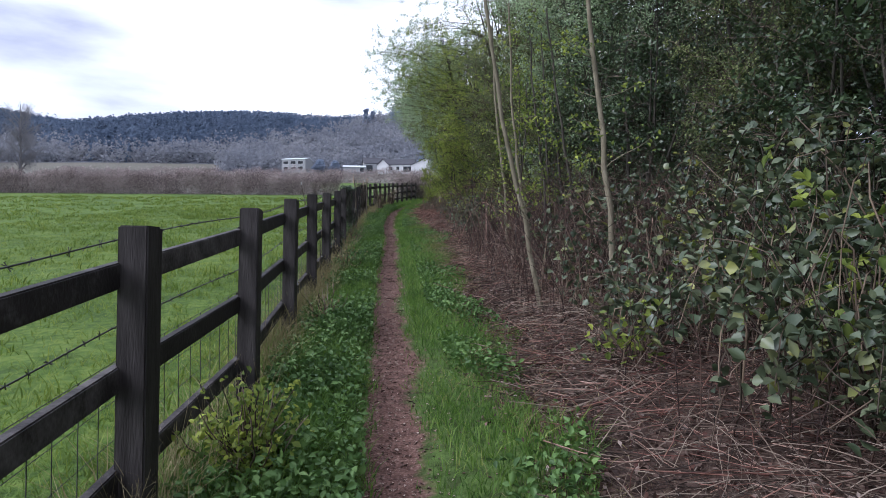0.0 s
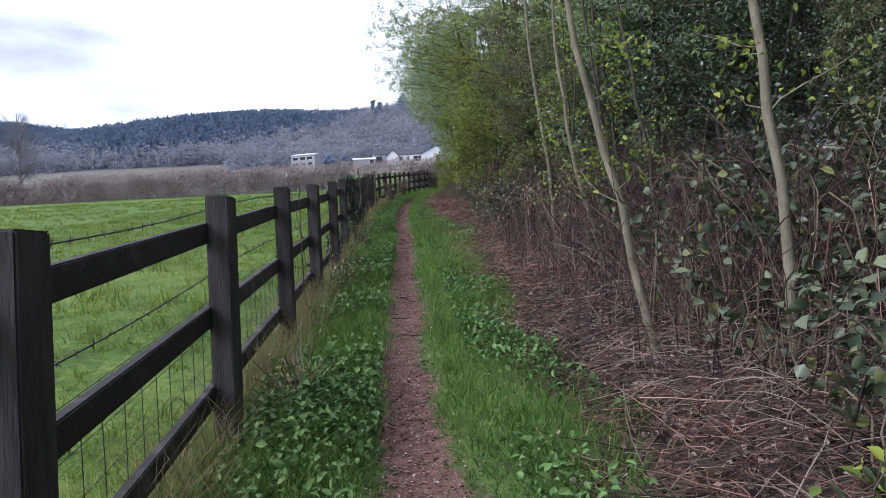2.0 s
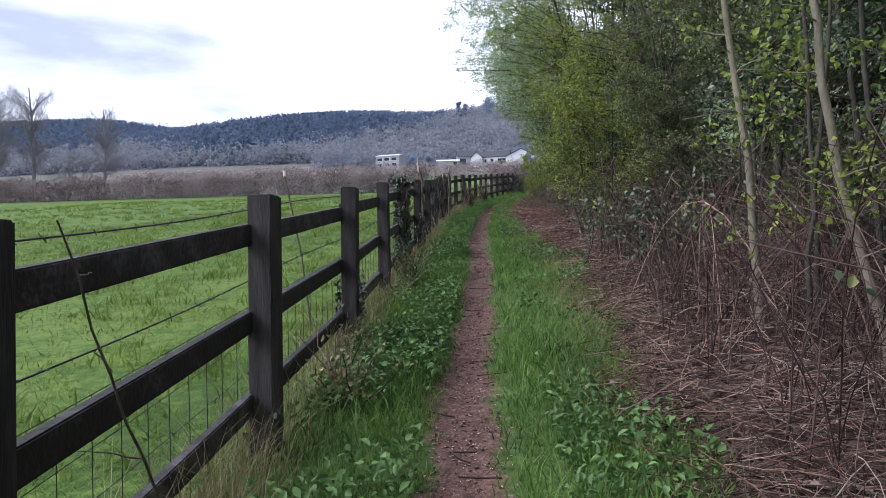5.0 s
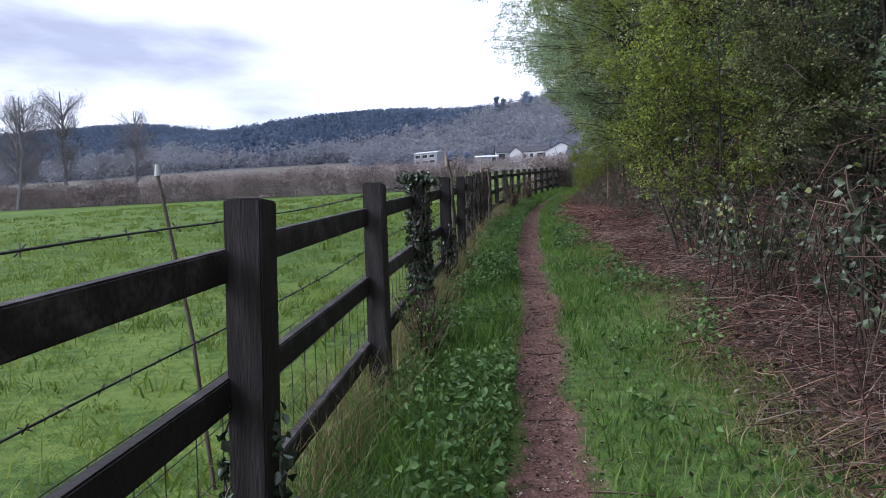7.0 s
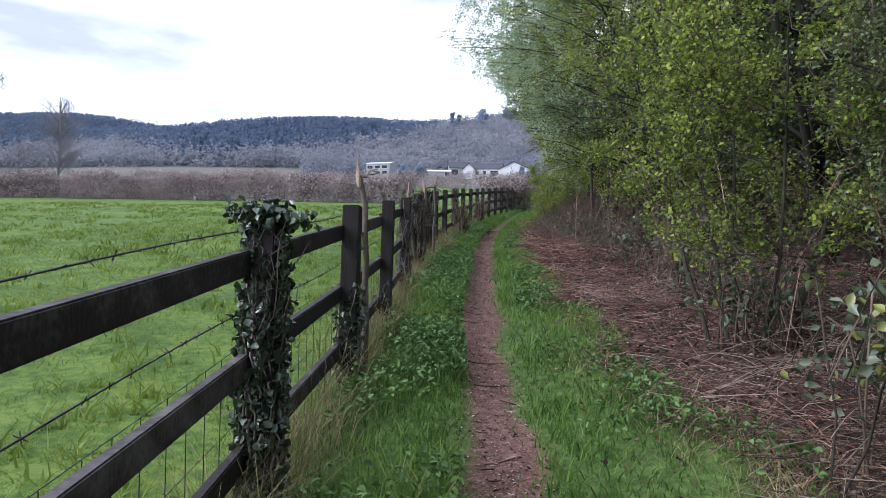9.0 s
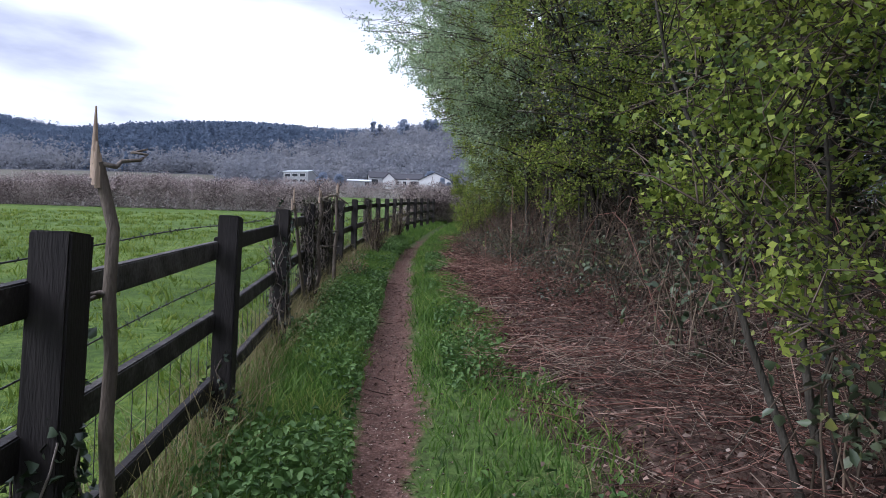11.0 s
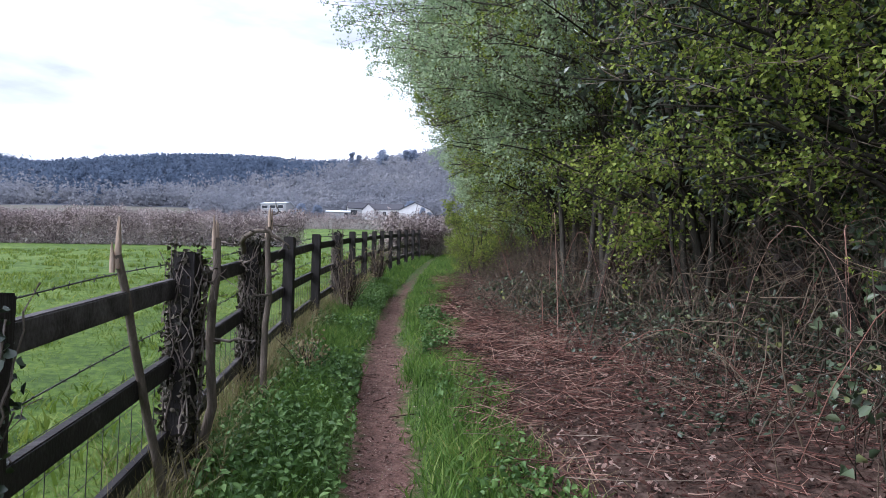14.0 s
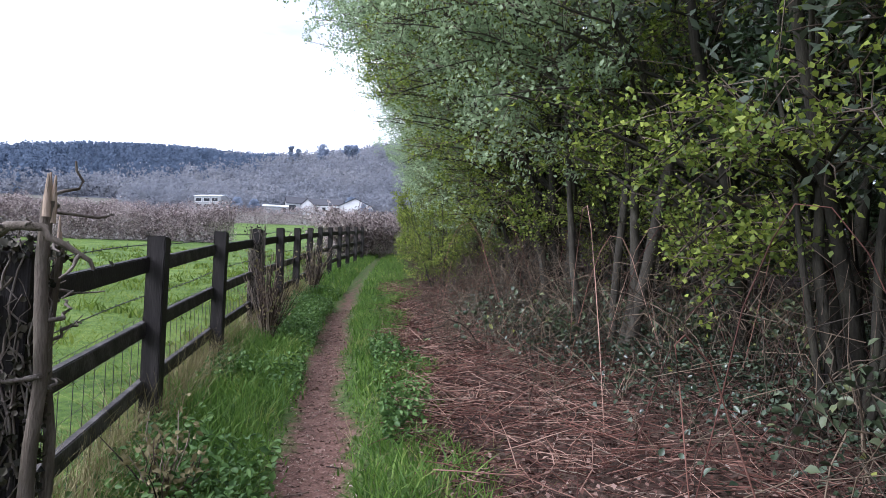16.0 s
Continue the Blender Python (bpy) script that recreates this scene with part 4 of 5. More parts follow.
# ---- brambles ----
def bramble(x, y, wide, high, canes, n_leaf, seed, label, size=0.06, material=None):
    rng = np.random.default_rng(seed)
    bush = tagged(new("bramble_bush"), label, "bush")
    a = rng.uniform(0, 6.28, canes)
    b = np.stack([rng.normal(size=canes) * wide * 0.35, rng.normal(size=canes) * wide * 0.35], 1)
    tip = b + np.stack([np.cos(a), np.sin(a)], 1) * (wide * rng.uniform(0.4, 1.0, canes))[:, None]
    t = np.linspace(0, 1, 8)
    hh = high * rng.uniform(0.5, 1.1, canes)
    xy = b[:, None] + (tip - b)[:, None] * t[None, :, None]
    z = gz(x + xy[..., 0], y + xy[..., 1]) + hh[:, None] * np.sin(np.minimum(t * 2.6, 2.6))[None] - 0.02
    ln = np.concatenate([xy + np.array([x, y]), z[..., None]], -1) + rng.normal(size=(canes, 8, 3)) * 0.02
    v, f = tubes(ln, np.tile(np.linspace(0.006, 0.003, 8), (canes, 1)), 5)
    piece("cane_tangle", fast_mesh("canes", v, f, M_BRAMBLECANE), bush, kind="stuff")
    k, s = rng.integers(0, canes, n_leaf // 3), rng.uniform(1.2, 6.99, n_leaf // 3)
    i = s.astype(int)
    c = ln[k, i] + (ln[k, i + 1] - ln[k, i]) * (s - i)[:, None] + rng.normal(size=(len(k), 3)) * 0.05
    c = np.repeat(c, 3, 0) + rng.normal(size=(len(k) * 3, 3)) * 0.04
    v, f = leaves(rng, c, size, size * 0.78, 0.55, 0.18)
    piece("foliage", fast_mesh("foliage", v, f, material or M_BRAMBLE), bush, kind="stuff")
    return bush


for bx, by, bw, bh, bc, bl, bs in ((2.3, 4.3, 1.1, 1.25, 70, 1900, 1), (1.75, 3.6, 0.8, 0.75, 50, 1300, 2), (2.9, 5.6, 1.2, 1.5, 70, 1900, 3), (1.75, 5.4, 0.6, 0.85, 34, 700, 4), (3.2, 3.6, 1.3, 1.7, 70, 2000, 5), (2.2, 2.6, 0.8, 0.8, 40, 1100, 6), (1.2, 5.5, 0.4, 0.5, 18, 260, 7), (2.4, 7.4, 0.9, 1.2, 50, 1000, 8), (3.2, 7.2, 1.1, 1.6, 50, 1300, 81)):
    bramble(bx + 0.12, by, bw, bh, bc // 2, int(bl * 0.62), bs, "tangled bramble with broad dull green leaves", 0.072)
for bx, by, bw, bh, bc, bl, bs in ((0.75, 13.4, 0.6, 1.0, 36, 620, 9), (0.55, 15.2, 0.6, 0.9, 36, 520, 10), (0.6, 17.5, 0.5, 0.7, 24, 260, 11), (0.5, 19.6, 0.6, 0.9, 30, 300, 12), (0.7, 21.8, 0.8, 0.8, 34, 300, 13), (0.9, 24.5, 0.9, 0.6, 34, 500, 14), (1.3, 26.5, 1.0, 0.6, 40, 800, 15), (1.2, 9.4, 0.5, 0.8, 24, 120, 16), (0.2, 28.0, 0.9, 0.5, 40, 700, 17)):
    bramble(bx, by, bw, bh, bc, bl, bs, "low bramble with sparse green and bronze leaves", 0.055)


bramble(2.75, 3.9, 0.7, 1.45, 26, 420, 91, "bramble shoots with fresh yellow-green leaves", 0.075, M_LEAF_SPRING)
bramble(2.0, 3.5, 0.35, 1.15, 16, 130, 99, "bramble shoots with fresh yellow-green leaves", 0.068, M_LEAF_SPRING)
bramble(1.2, 4.95, 0.22, 0.42, 12, 90, 93, "small bramble clump with fresh yellow-green leaves", 0.06, M_LEAF_SPRING)
for bx, by, bw, bh, bc, bl, bs in ((1.35, 6.2, 0.35, 0.55, 12, 66, 94), (1.75, 5.7, 0.4, 0.5, 14, 100, 95), (1.15, 7.1, 0.45, 0.8, 14, 80, 96), (1.7, 7.5, 0.7, 1.15, 34, 330, 97), (1.9, 6.3, 0.6, 0.9, 24, 200, 98)):
    bramble(bx, by, bw, bh, bc, bl, bs, "leggy bramble shoot with a few broad pale green leaves", 0.072)
bramble(2.0, 5.2, 0.5, 0.9, 16, 130, 92, "bramble shoots with fresh yellow-green leaves", 0.06, M_LEAF_SPRING)


# ---- dead canes, stems and leaf litter on the bank ----
def scatter(rng, n, y0, y1, d0, d1, power=1.0):
    y = rng.uniform(y0, y1, n)
    d = d0 + (d1 - d0) * rng.uniform(0, 1, n) ** power
    return path_x(y) + d, y


def build_litter():
    rng = np.random.default_rng(51)
    n = 85000
    x, y = scatter(rng, n, 1.5, 34, 0.45, 4.6, 1.35)
    keep = rng.uniform(0, 1, n) < np.clip((x - path_x(y) - margin(x, y) + 0.12) * 3.0, 0.04, 1)
    x, y = x[keep], y[keep]
    c = np.stack([x, y, gz(x, y) + rng.uniform(0.004, 0.05, len(x))], 1)
    red = rng.uniform(0, 1, len(c)) < np.interp(y, [8, 14, 19, 24], [0.2, 0.3, 0.75, 0.85])
    for sel, material, words in ((~red, M_LITTER, "grey-brown dead leaves strewn over the bank"), (red, M_LITTERRED, "russet dead leaves strewn over the bank")):
        v, f = leaves(rng, c[sel], 0.038, 0.022, 1.1, 0.3, simple=True)
        tagged(new("leaf_litter", fast_mesh("leaf_litter", v, f, material)), words, "leaf litter", kind="stuff")
    n = 40000
    x, y = scatter(rng, n, 1.5, 36, 0.5, 4.4, 1.3)
    d = x - path_x(y) - margin(x, y)
    dens = np.clip(d * 3.0 + 0.15, 0, 1) * (0.4 + 0.6 * (np.sin(y * 0.9 + 1) * np.sin(x * 1.4 + y * 0.5) > -0.2))
    keep = rng.uniform(0, 1, n) < dens
    x, y = x[keep], y[keep]
    n = len(x)
    L = 0.06 + 0.42 * rng.uniform(0, 1, n) ** 1.7
    a = rng.uniform(0, 6.28, n)
    rise = rng.uniform(0.0, 0.3, n) ** 1.6 * 2.4
    t = np.linspace(-0.5, 0.5, 4)
    wav = np.cumsum(rng.normal(size=(2, n, 4)) * 0.016, 2)
    px = x[:, None] + np.cos(a)[:, None] * L[:, None] * t + wav[0]
    py = y[:, None] + np.sin(a)[:, None] * L[:, None] * t + wav[1]
    pz = gz(px, py) + 0.006 + rng.uniform(0, 0.10, n)[:, None] + rise[:, None] * L[:, None] * (t + 0.5)
    lines = np.stack([px, py, pz], -1)
    rad = np.tile(np.array([[0.0027, 0.0025, 0.0021, 0.0011]]), (n, 1)) * rng.uniform(0.5, 1.5, n)[:, None]
    red = rng.uniform(0, 1, n) < np.interp(y, [0, 8, 13, 17, 22], [0.3, 0.6, 0.6, 0.7, 0.9])
    v, f = tubes(lines[red], rad[red], 3)
    tagged(new("dead_bracken", fast_mesh("dead_bracken", v, f, M_DEAD)), "flattened reddish-brown bracken stems and dead canes", "dead bracken", kind="stuff")
    v, f = tubes(lines[~red], rad[~red], 3)
    tagged(new("dead_stems", fast_mesh("dead_stems", v, f, M_DEADGREY)), "flattened grey-brown dead stems over the bank", "dead stems", kind="stuff")
    # springy dead tangle between the verge and the trees
    n = 9500
    x, y = scatter(rng, n, 2.5, 21, 0.85, 3.4, 0.95)
    x = np.maximum(x, path_x(y) + margin(x, y) + 0.1 * rng.uniform(0, 2, n))
    keep = rng.uniform(0, 1, n) < 0.25 + 0.75 * (np.sin(y * 1.1 + 0.5) * np.sin(x * 2.0 + y) > -0.1)
    x, y = x[keep], y[keep]
    n = len(x)
    L, a = rng.uniform(0.2, 0.7, n), rng.uniform(0, 6.28, n)
    t = np.linspace(-0.5, 0.5, 5)
    px = x[:, None] + np.cos(a)[:, None] * L[:, None] * t + np.cumsum(rng.normal(size=(n, 5)) * 0.015, 1)
    py = y[:, None] + np.sin(a)[:, None] * L[:, None] * t + np.cumsum(rng.normal(size=(n, 5)) * 0.015, 1)
    lift = rng.uniform(0, 1, n) ** 1.5 * 0.42 * np.clip((x - path_x(y) - 1.0) / 0.8, 0.1, 1)
    pz = gz(px, py) + 0.01 + lift[:, None] + rng.normal(size=n)[:, None] * 0.25 * L[:, None] * t - 0.5 * L[:, None] * t ** 2
    pz = np.maximum(pz, gz(px, py) + 0.004)
    v, f = tubes(np.stack([px, py, pz], -1), np.tile(np.array([[0.0026, 0.0024, 0.0021, 0.0017, 0.001]]), (n, 1)) * rng.uniform(0.6, 1.3, n)[:, None], 3)
    tagged(new("dead_tangle", fast_mesh("dead_tangle", v, f, M_DEADGREY)), "springy tangle of dead brown bramble stems", "dead canes", kind="stuff")
    # standing brown canes between the path and the trees
    n = 1900
    x, y = scatter(rng, n, 6.5, 13.0, 1.25, 4.2, 0.8)
    x2, y2 = scatter(rng, 900, 13, 34, 2.1, 4.6, 0.8)
    x3, y3 = scatter(rng, 220, 3.0, 7.5, 1.3, 4.0, 0.9)
    x, y = np.concatenate([x, x2, x3]), np.concatenate([y, y2, y3])
    n = len(x)
    h = rng.uniform(0.35, 1.7, n) * np.where(y < 14.5, 1.0, 0.6)
    t = np.linspace(0, 1, 6)
    lean = np.clip(rng.normal(size=(n, 2)) * 0.55, -0.9, 0.9)
    px = x[:, None] + lean[:, :1] * h[:, None] * t ** 1.8 + np.cumsum(rng.normal(size=(n, 6)) * 0.012, 1)
    py = y[:, None] + lean[:, 1:] * h[:, None] * t ** 1.8 + np.cumsum(rng.normal(size=(n, 6)) * 0.012, 1)
    px = np.maximum(px, path_x(py) + 1.0 + 0.15 * rng.uniform(0, 1, (n, 1)))
    pz = gz(x, y)[:, None] - 0.02 + h[:, None] * (t - 0.25 * t ** 3 * np.abs(lean).sum(1)[:, None])
    v, f = tubes(np.stack([px, py, pz], -1), np.tile(np.linspace(0.0038, 0.0014, 6), (n, 1)) * rng.uniform(0.6, 1.5, n)[:, None], 3)
    tagged(new("standing_canes", fast_mesh("standing_canes", v, f, M_CANE)), "thicket of thin upright reddish-brown dead canes", "dead canes", kind="stuff")

    # bare twiggy brush under the boughs
    n = 15000
    x, y = scatter(rng, n, 12, 46, 1.0, 3.6, 0.8)
    d = x - path_x(y)
    keep = (rng.uniform(0, 1, n) < np.interp(y, [12, 20, 24], [0.35, 0.4, 1.0]) * (0.35 + 0.65 * (np.sin(y * 0.8) * np.sin(x * 1.7 + y * 0.4) > -0.3))) & (d > margin(x, y) + np.interp(y, [20, 25, 31], [1.2, 1.1, 0.15]))
    x, y, d = x[keep], y[keep], d[keep]
    n = len(x)
    h = rng.uniform(0.02, 1, n) ** 0.8 * np.clip(0.15 + 0.55 * (d - 0.9), 0.1, 1.15)
    v, f = twig_mass(rng, np.stack([x, y, gz(x, y) + h], 1), np.full(n, 0.4), 0.0034, 0.9)
    tagged(new("twig_brush", fast_mesh("twig_brush", v, f, M_BRAMBLECANE)), "low thicket of bare grey-brown twigs under the trees", "brushwood", kind="stuff")
    # long arching bare canes
    n = 80
    x, y = scatter(rng, n, 3, 32, 1.5, 3.8)
    a, L, h = rng.uniform(0, 6.28, n), rng.uniform(0.7, 1.5, n), rng.uniform(0.5, 1.5, n)
    x = np.maximum(x, path_x(y) + 0.75 + L)
    t = np.linspace(0, 1, 9)
    px = x[:, None] + np.cos(a)[:, None] * L[:, None] * t + np.cumsum(rng.normal(size=(n, 9)) * 0.012, 1)
    py = y[:, None] + np.sin(a)[:, None] * L[:, None] * t + np.cumsum(rng.normal(size=(n, 9)) * 0.012, 1)
    px = np.maximum(px, path_x(py) + 1.1)
    pz = gz(px, py) + h[:, None] * np.sin(np.pi * t * 0.92)
    v, f = tubes(np.stack([px, py, pz], -1), np.tile(np.linspace(0.0038, 0.002, 9), (n, 1)), 5)
    tagged(new("arching_canes", fast_mesh("arching_canes", v, f, M_DEAD)), "long bare arching bramble canes", "dead canes", kind="stuff")
    # fallen twigs on the path
    n = 46
    y = rng.uniform(4, 30, n)
    x = path_x(y) + rng.normal(size=n) * 0.14
    a, L = rng.uniform(0, 6.28, n), rng.uniform(0.06, 0.26, n)
    t = np.linspace(-0.5, 0.5, 4)
    px = x[:, None] + np.cos(a)[:, None] * L[:, None] * t + rng.normal(size=(n, 4)) * 0.006
    py = y[:, None] + np.sin(a)[:, None] * L[:, None] * t * 0.6
    v, f = tubes(np.stack([px, py, gz(px, py) + 0.005], -1), np.full((n, 4), 0.0035), 5)
    tagged(new("fallen_twigs", fast_mesh("fallen_twigs", v, f, M_CANE)), "short dark twigs fallen on the path", "twigs", kind="stuff")
    # creeping leaves over the woodland floor
    n = 42000
    x, y = scatter(rng, n, 22.5, 34, 1.6, 5.2, 0.9)
    k = rng.uniform(0, 1, n) < np.clip(0.45 + 0.5 * np.sin(x * 1.3 + 0.7 * y) + 0.5 * (x - path_x(y) - 1.8), 0.05, 1)
    x, y = x[k], y[k]
    v, f = leaves(rng, np.stack([x, y, gz(x, y) + rng.uniform(0.04, 0.2, len(x))], 1), 0.042, 0.034, 0.9, 0.15)
    tagged(new("creeping_ivy", fast_mesh("creeping_ivy", v, f, M_IVY)), "dull green ivy creeping over the woodland floor", "ivy", kind="stuff")


build_litter()


# ---- grass and weeds of the verges ----
def patchy(x, y, k=1.0):
    return 0.5 + 0.5 * np.sin(x * 3.1 * k + 1.7 * np.sin(y * 1.3 * k)) * np.sin(y * 2.3 * k + 1.1 * np.sin(x * 2.9 * k))


def build_grass():
    rng = np.random.default_rng(61)
    n = 120000
    y = rng.uniform(0, 1, n) ** 1.25 * 33 + 1.2
    fx, px = fence_x(y), path_x(y)
    left = rng.uniform(0, 1, n) < 0.56
    hw = path_half(y)
    x = np.where(left, fx - 0.1 + (px - hw - fx + 0.1) * rng.uniform(0, 1, n) ** 0.9, px + hw + (margin(px, y) + 0.12) * rng.uniform(0, 1, n) ** 1.0)
    edge = np.clip((np.abs(x - px) - hw) / 0.15, 0.16, 1)
    keep = rng.uniform(0, 1, n) < edge * (0.45 + 0.55 * patchy(x, y))
    x, y, left, edge = x[keep], y[keep], left[keep], edge[keep]
    hgt = np.where(left, 0.13, 0.105) * (0.4 + 0.6 * edge) * (0.45 + 1.0 * patchy(x + 3, y, 0.7))
    v, f = blades(rng, np.stack([x, y], 1), hgt, 0.0055 + 0.0002 * y, 0.75)
    tagged(new("verge_grass", fast_mesh("verge_grass", v, f, M_GRASS)), "lush green grass along both edges of the path", "grass", kind="stuff")
    n = 16000
    y = rng.uniform(33, 56, n)
    x = path_x(y) + rng.uniform(-1.2, 1.2, n)
    keep = np.abs(x - path_x(y)) > 0.14
    v, f = blades(rng, np.stack([x, y], 1)[keep], 0.13, 0.016, 0.7)
    tagged(new("far_verge_grass", fast_mesh("far_verge_grass", v, f, M_GRASS)), "green grass along the far end of the path", "grass", kind="stuff")
    # dry straw round the feet of the posts
    n = 20000
    y = rng.uniform(1.5, 34, n)
    x = fence_x(y) + rng.normal(size=n) * 0.10 - 0.02
    keep = rng.uniform(0, 1, n) < 0.15 + patchy(x * 0.2, y, 0.9)
    v, f = blades(rng, np.stack([x, y], 1)[keep], 0.30, 0.004, 0.8)
    tagged(new("straw_grass", fast_mesh("straw_grass", v, f, M_STRAW)), "dry straw-coloured grass along the foot of the fence", "dry grass", kind="stuff")
    # bleached dead grass where the verge meets the litter
    n = 26000
    y = rng.uniform(2, 32, n)
    x = path_x(y) + margin(path_x(y), y) + rng.normal(size=n) * 0.2 + 0.12
    keep = rng.uniform(0, 1, n) < (0.25 + 0.75 * patchy(x, y, 0.5)) * np.interp(y, [8, 11.5, 16, 19], [0.45, 1, 1, 0.45])
    v, f = blades(rng, np.stack([x, y], 1)[keep], 0.10, 0.0045, 1.9)
    tagged(new("bleached_grass", fast_mesh("bleached_grass", v, f, M_STRAW)), "bleached dead grass along the edge of the litter", "dry grass", kind="stuff")
    # short pasture sward beyond the fence
    n = 150000
    y = rng.uniform(0, 1, n) ** 1.2 * 34 + 2.0
    u = rng.uniform(0, 1, n) ** 1.7 * 10
    x = fence_x(y) - 0.1 - u
    keep = rng.uniform(0, 1, n) < 0.3 + 0.7 * patchy(x, y, 0.6)
    x, y, u = x[keep], y[keep], u[keep]
    v, f = blades(rng, np.stack([x, y], 1), 0.05 * (0.5 + 0.9 * patchy(x, y, 1.3)), 0.006 + 0.0012 * u, 1.5)
    tagged(new("pasture_sward", fast_mesh("pasture_sward", v, f, M_FIELDGRASS)), "short bright green grazed pasture grass", "grass", kind="stuff")
    # coarser tufts standing in the pasture
    m = 6000
    ty = rng.uniform(0, 1, m) ** 1.1 * 48 + 3
    tx = fence_x(ty) - 0.3 - rng.uniform(0, 1, m) ** 1.3 * 28
    keep = rng.uniform(0, 1, m) < 0.15 + 0.85 * patchy(tx, ty, 0.23)
    tx, ty = tx[keep], ty[keep]
    m = len(tx)
    size = rng.uniform(0.5, 1.7, m)
    k = np.repeat(np.arange(m), 16)
    x, y = tx[k] + rng.normal(size=len(k)) * 0.075 * size[k], ty[k] + rng.normal(size=len(k)) * 0.06 * size[k]
    v, f = blades(rng, np.stack([x, y], 1), 0.085 * size[k], 0.008 + 0.0006 * ty[k], 0.9)
    tagged(new("pasture_tufts", fast_mesh("pasture_tufts", v, f, M_FIELDGRASS)), "coarse taller grass tufts in the pasture", "grass", kind="stuff")
    # broad-leaved weeds
    n = 66000
    y = rng.uniform(0, 1, n) ** 1.1 * 32 + 1.6
    left = rng.uniform(0, 1, n) < 0.7
    px, fx = path_x(y), fence_x(y)
    x = np.where(left, fx + 0.05 + (px - 0.2 - fx) * rng.uniform(0, 1, n), px + 0.40 + (margin(px, y) - 0.2) * rng.uniform(0, 1, n))
    keep = rng.uniform(0, 1, n) < np.clip(patchy(x, y, 0.8) * 1.9 - np.where(left, 0.55, 0.7), 0, 1)
    x, y, left = x[keep], y[keep], left[keep]
    c = np.stack([x, y, gz(x, y) + rng.uniform(0.03, 0.19, len(x)) * np.where(left, 1.0, 0.75)], 1)
    v, f = leaves(rng, c, 0.044, 0.028, 0.7, 0.25)
    tagged(new("nettle_patches", fast_mesh("nettle_patches", v, f, M_NETTLE)), "patches of young nettles and broad-leaved weeds", "weeds", kind="stuff")
    k = rng.integers(0, len(c), 3500)
    b = np.column_stack([c[k, 0], c[k, 1], gz(c[k, 0], c[k, 1])])
    v, f = tubes(np.stack([b, (b + c[k]) / 2 + 0.005, c[k]], 1), np.full((len(k), 3), 0.002), 3)
    tagged(new("nettle_stems", fast_mesh("nettle_stems", v, f, M_NETTLE)), "thin green stems of young weeds", "weeds", kind="stuff")
    # pebbles and dead scraps on the trodden soil
    n = 11000
    y = rng.uniform(0, 1, n) ** 1.1 * 30 + 2
    x = path_x(y) + rng.normal(size=n) * 0.15
    c = np.stack([x, y, gz(x, y) + 0.003], 1)
    v, f = leaves(rng, c, rng.uniform(0.008, 0.028, n), rng.uniform(0.006, 0.014, n), 3, 0.3)
    tagged(new("path_litter", fast_mesh("path_litter", v, f, M_CHIP)), "small dead leaves and chips on the soil path", "leaf litter", kind="stuff")


build_grass()


# ---- ivy, vines and broken stakes along the fence ----
def ivy_on_post(i, z0, z1, n_leaf, vines, seed, label, leafy=0.034, loops=0, material=M_IVY):
    rng = np.random.default_rng(seed)
    x, y = POST_X[i + 6], POST_Y[i + 6]
    foot = float(post_foot(y))
    ivy = tagged(new("ivy"), label, "ivy")
    lines = []
    for _ in range(vines):
        t = np.linspace(0, 1, 10)
        a = rng.uniform(0, 6.28) + np.cumsum(rng.normal(size=10) * 0.35)
        r = 0.07 + rng.uniform(0, 0.018, 10)
        top = min(rng.uniform(0.6, 1.05) * z1, 1.19)
        lines.append(np.stack([x + np.cos(a) * r, y + np.sin(a) * r * 1.1, foot + z0 + (top - z0) * t], 1))
    lines = np.array(lines)
    v, f = tubes(lines, np.tile(np.linspace(0.007, 0.003, 10), (vines, 1)), 5)
    piece("vine", fast_mesh("vine", v, f, M_VINE, True), ivy, "twisted grey woody stems")
    k = rng.integers(0, vines, n_leaf)
    s = rng.integers(0, 10, n_leaf)
    c = lines[k, s] + rng.normal(size=(n_leaf, 3)) * np.array([0.014, 0.014, 0.06])
    c[:, 2] = np.clip(c[:, 2], foot + z0, None)
    if z1 > 1.19:
        cap = np.array([x, y, foot + 1.15]) + rng.normal(size=(n_leaf // 5, 3)) * np.array([0.06, 0.075, 0.02])
        c = np.concatenate([c[c[:, 2] < foot + 1.22], cap])
    v, f = leaves(rng, c, leafy, leafy * 0.9, 0.35, 0.2, along=np.array([0, 0, -0.8]))
    piece("foliage", fast_mesh("foliage", v, f, material), ivy, kind="stuff")
    # dry stems that climb the post in wavering lines, some ends sticking out at the top
    for _ in range(loops * 2):
        m = 16
        a = rng.uniform(0, 6.28) + np.cumsum(rng.normal(size=m) * 0.32)
        r = 0.072 + 0.014 * rng.uniform(0, 1) + np.abs(np.cumsum(rng.normal(size=m) * 0.003))
        lo, hi = rng.uniform(0, 0.6) * z1, rng.uniform(0.7, 1.02) * z1
        z = foot + lo + (hi - lo) * np.linspace(0, 1, m) + rng.normal(size=m) * 0.012
        if rng.uniform() < 0.3:
            r[-3:] += np.array([0.02, 0.05, 0.09]) * rng.uniform(0.3, 1.3)
        w = np.stack([x + np.cos(a) * r, y + np.sin(a) * r, z], 1)
        v, f = tubes(w[None], (rng.uniform(0.003, 0.0065) * np.linspace(1, 0.45, m))[None], 5)
        piece("climbing_stem", fast_mesh("climbing_stem", v, f, M_VINE, True), ivy)


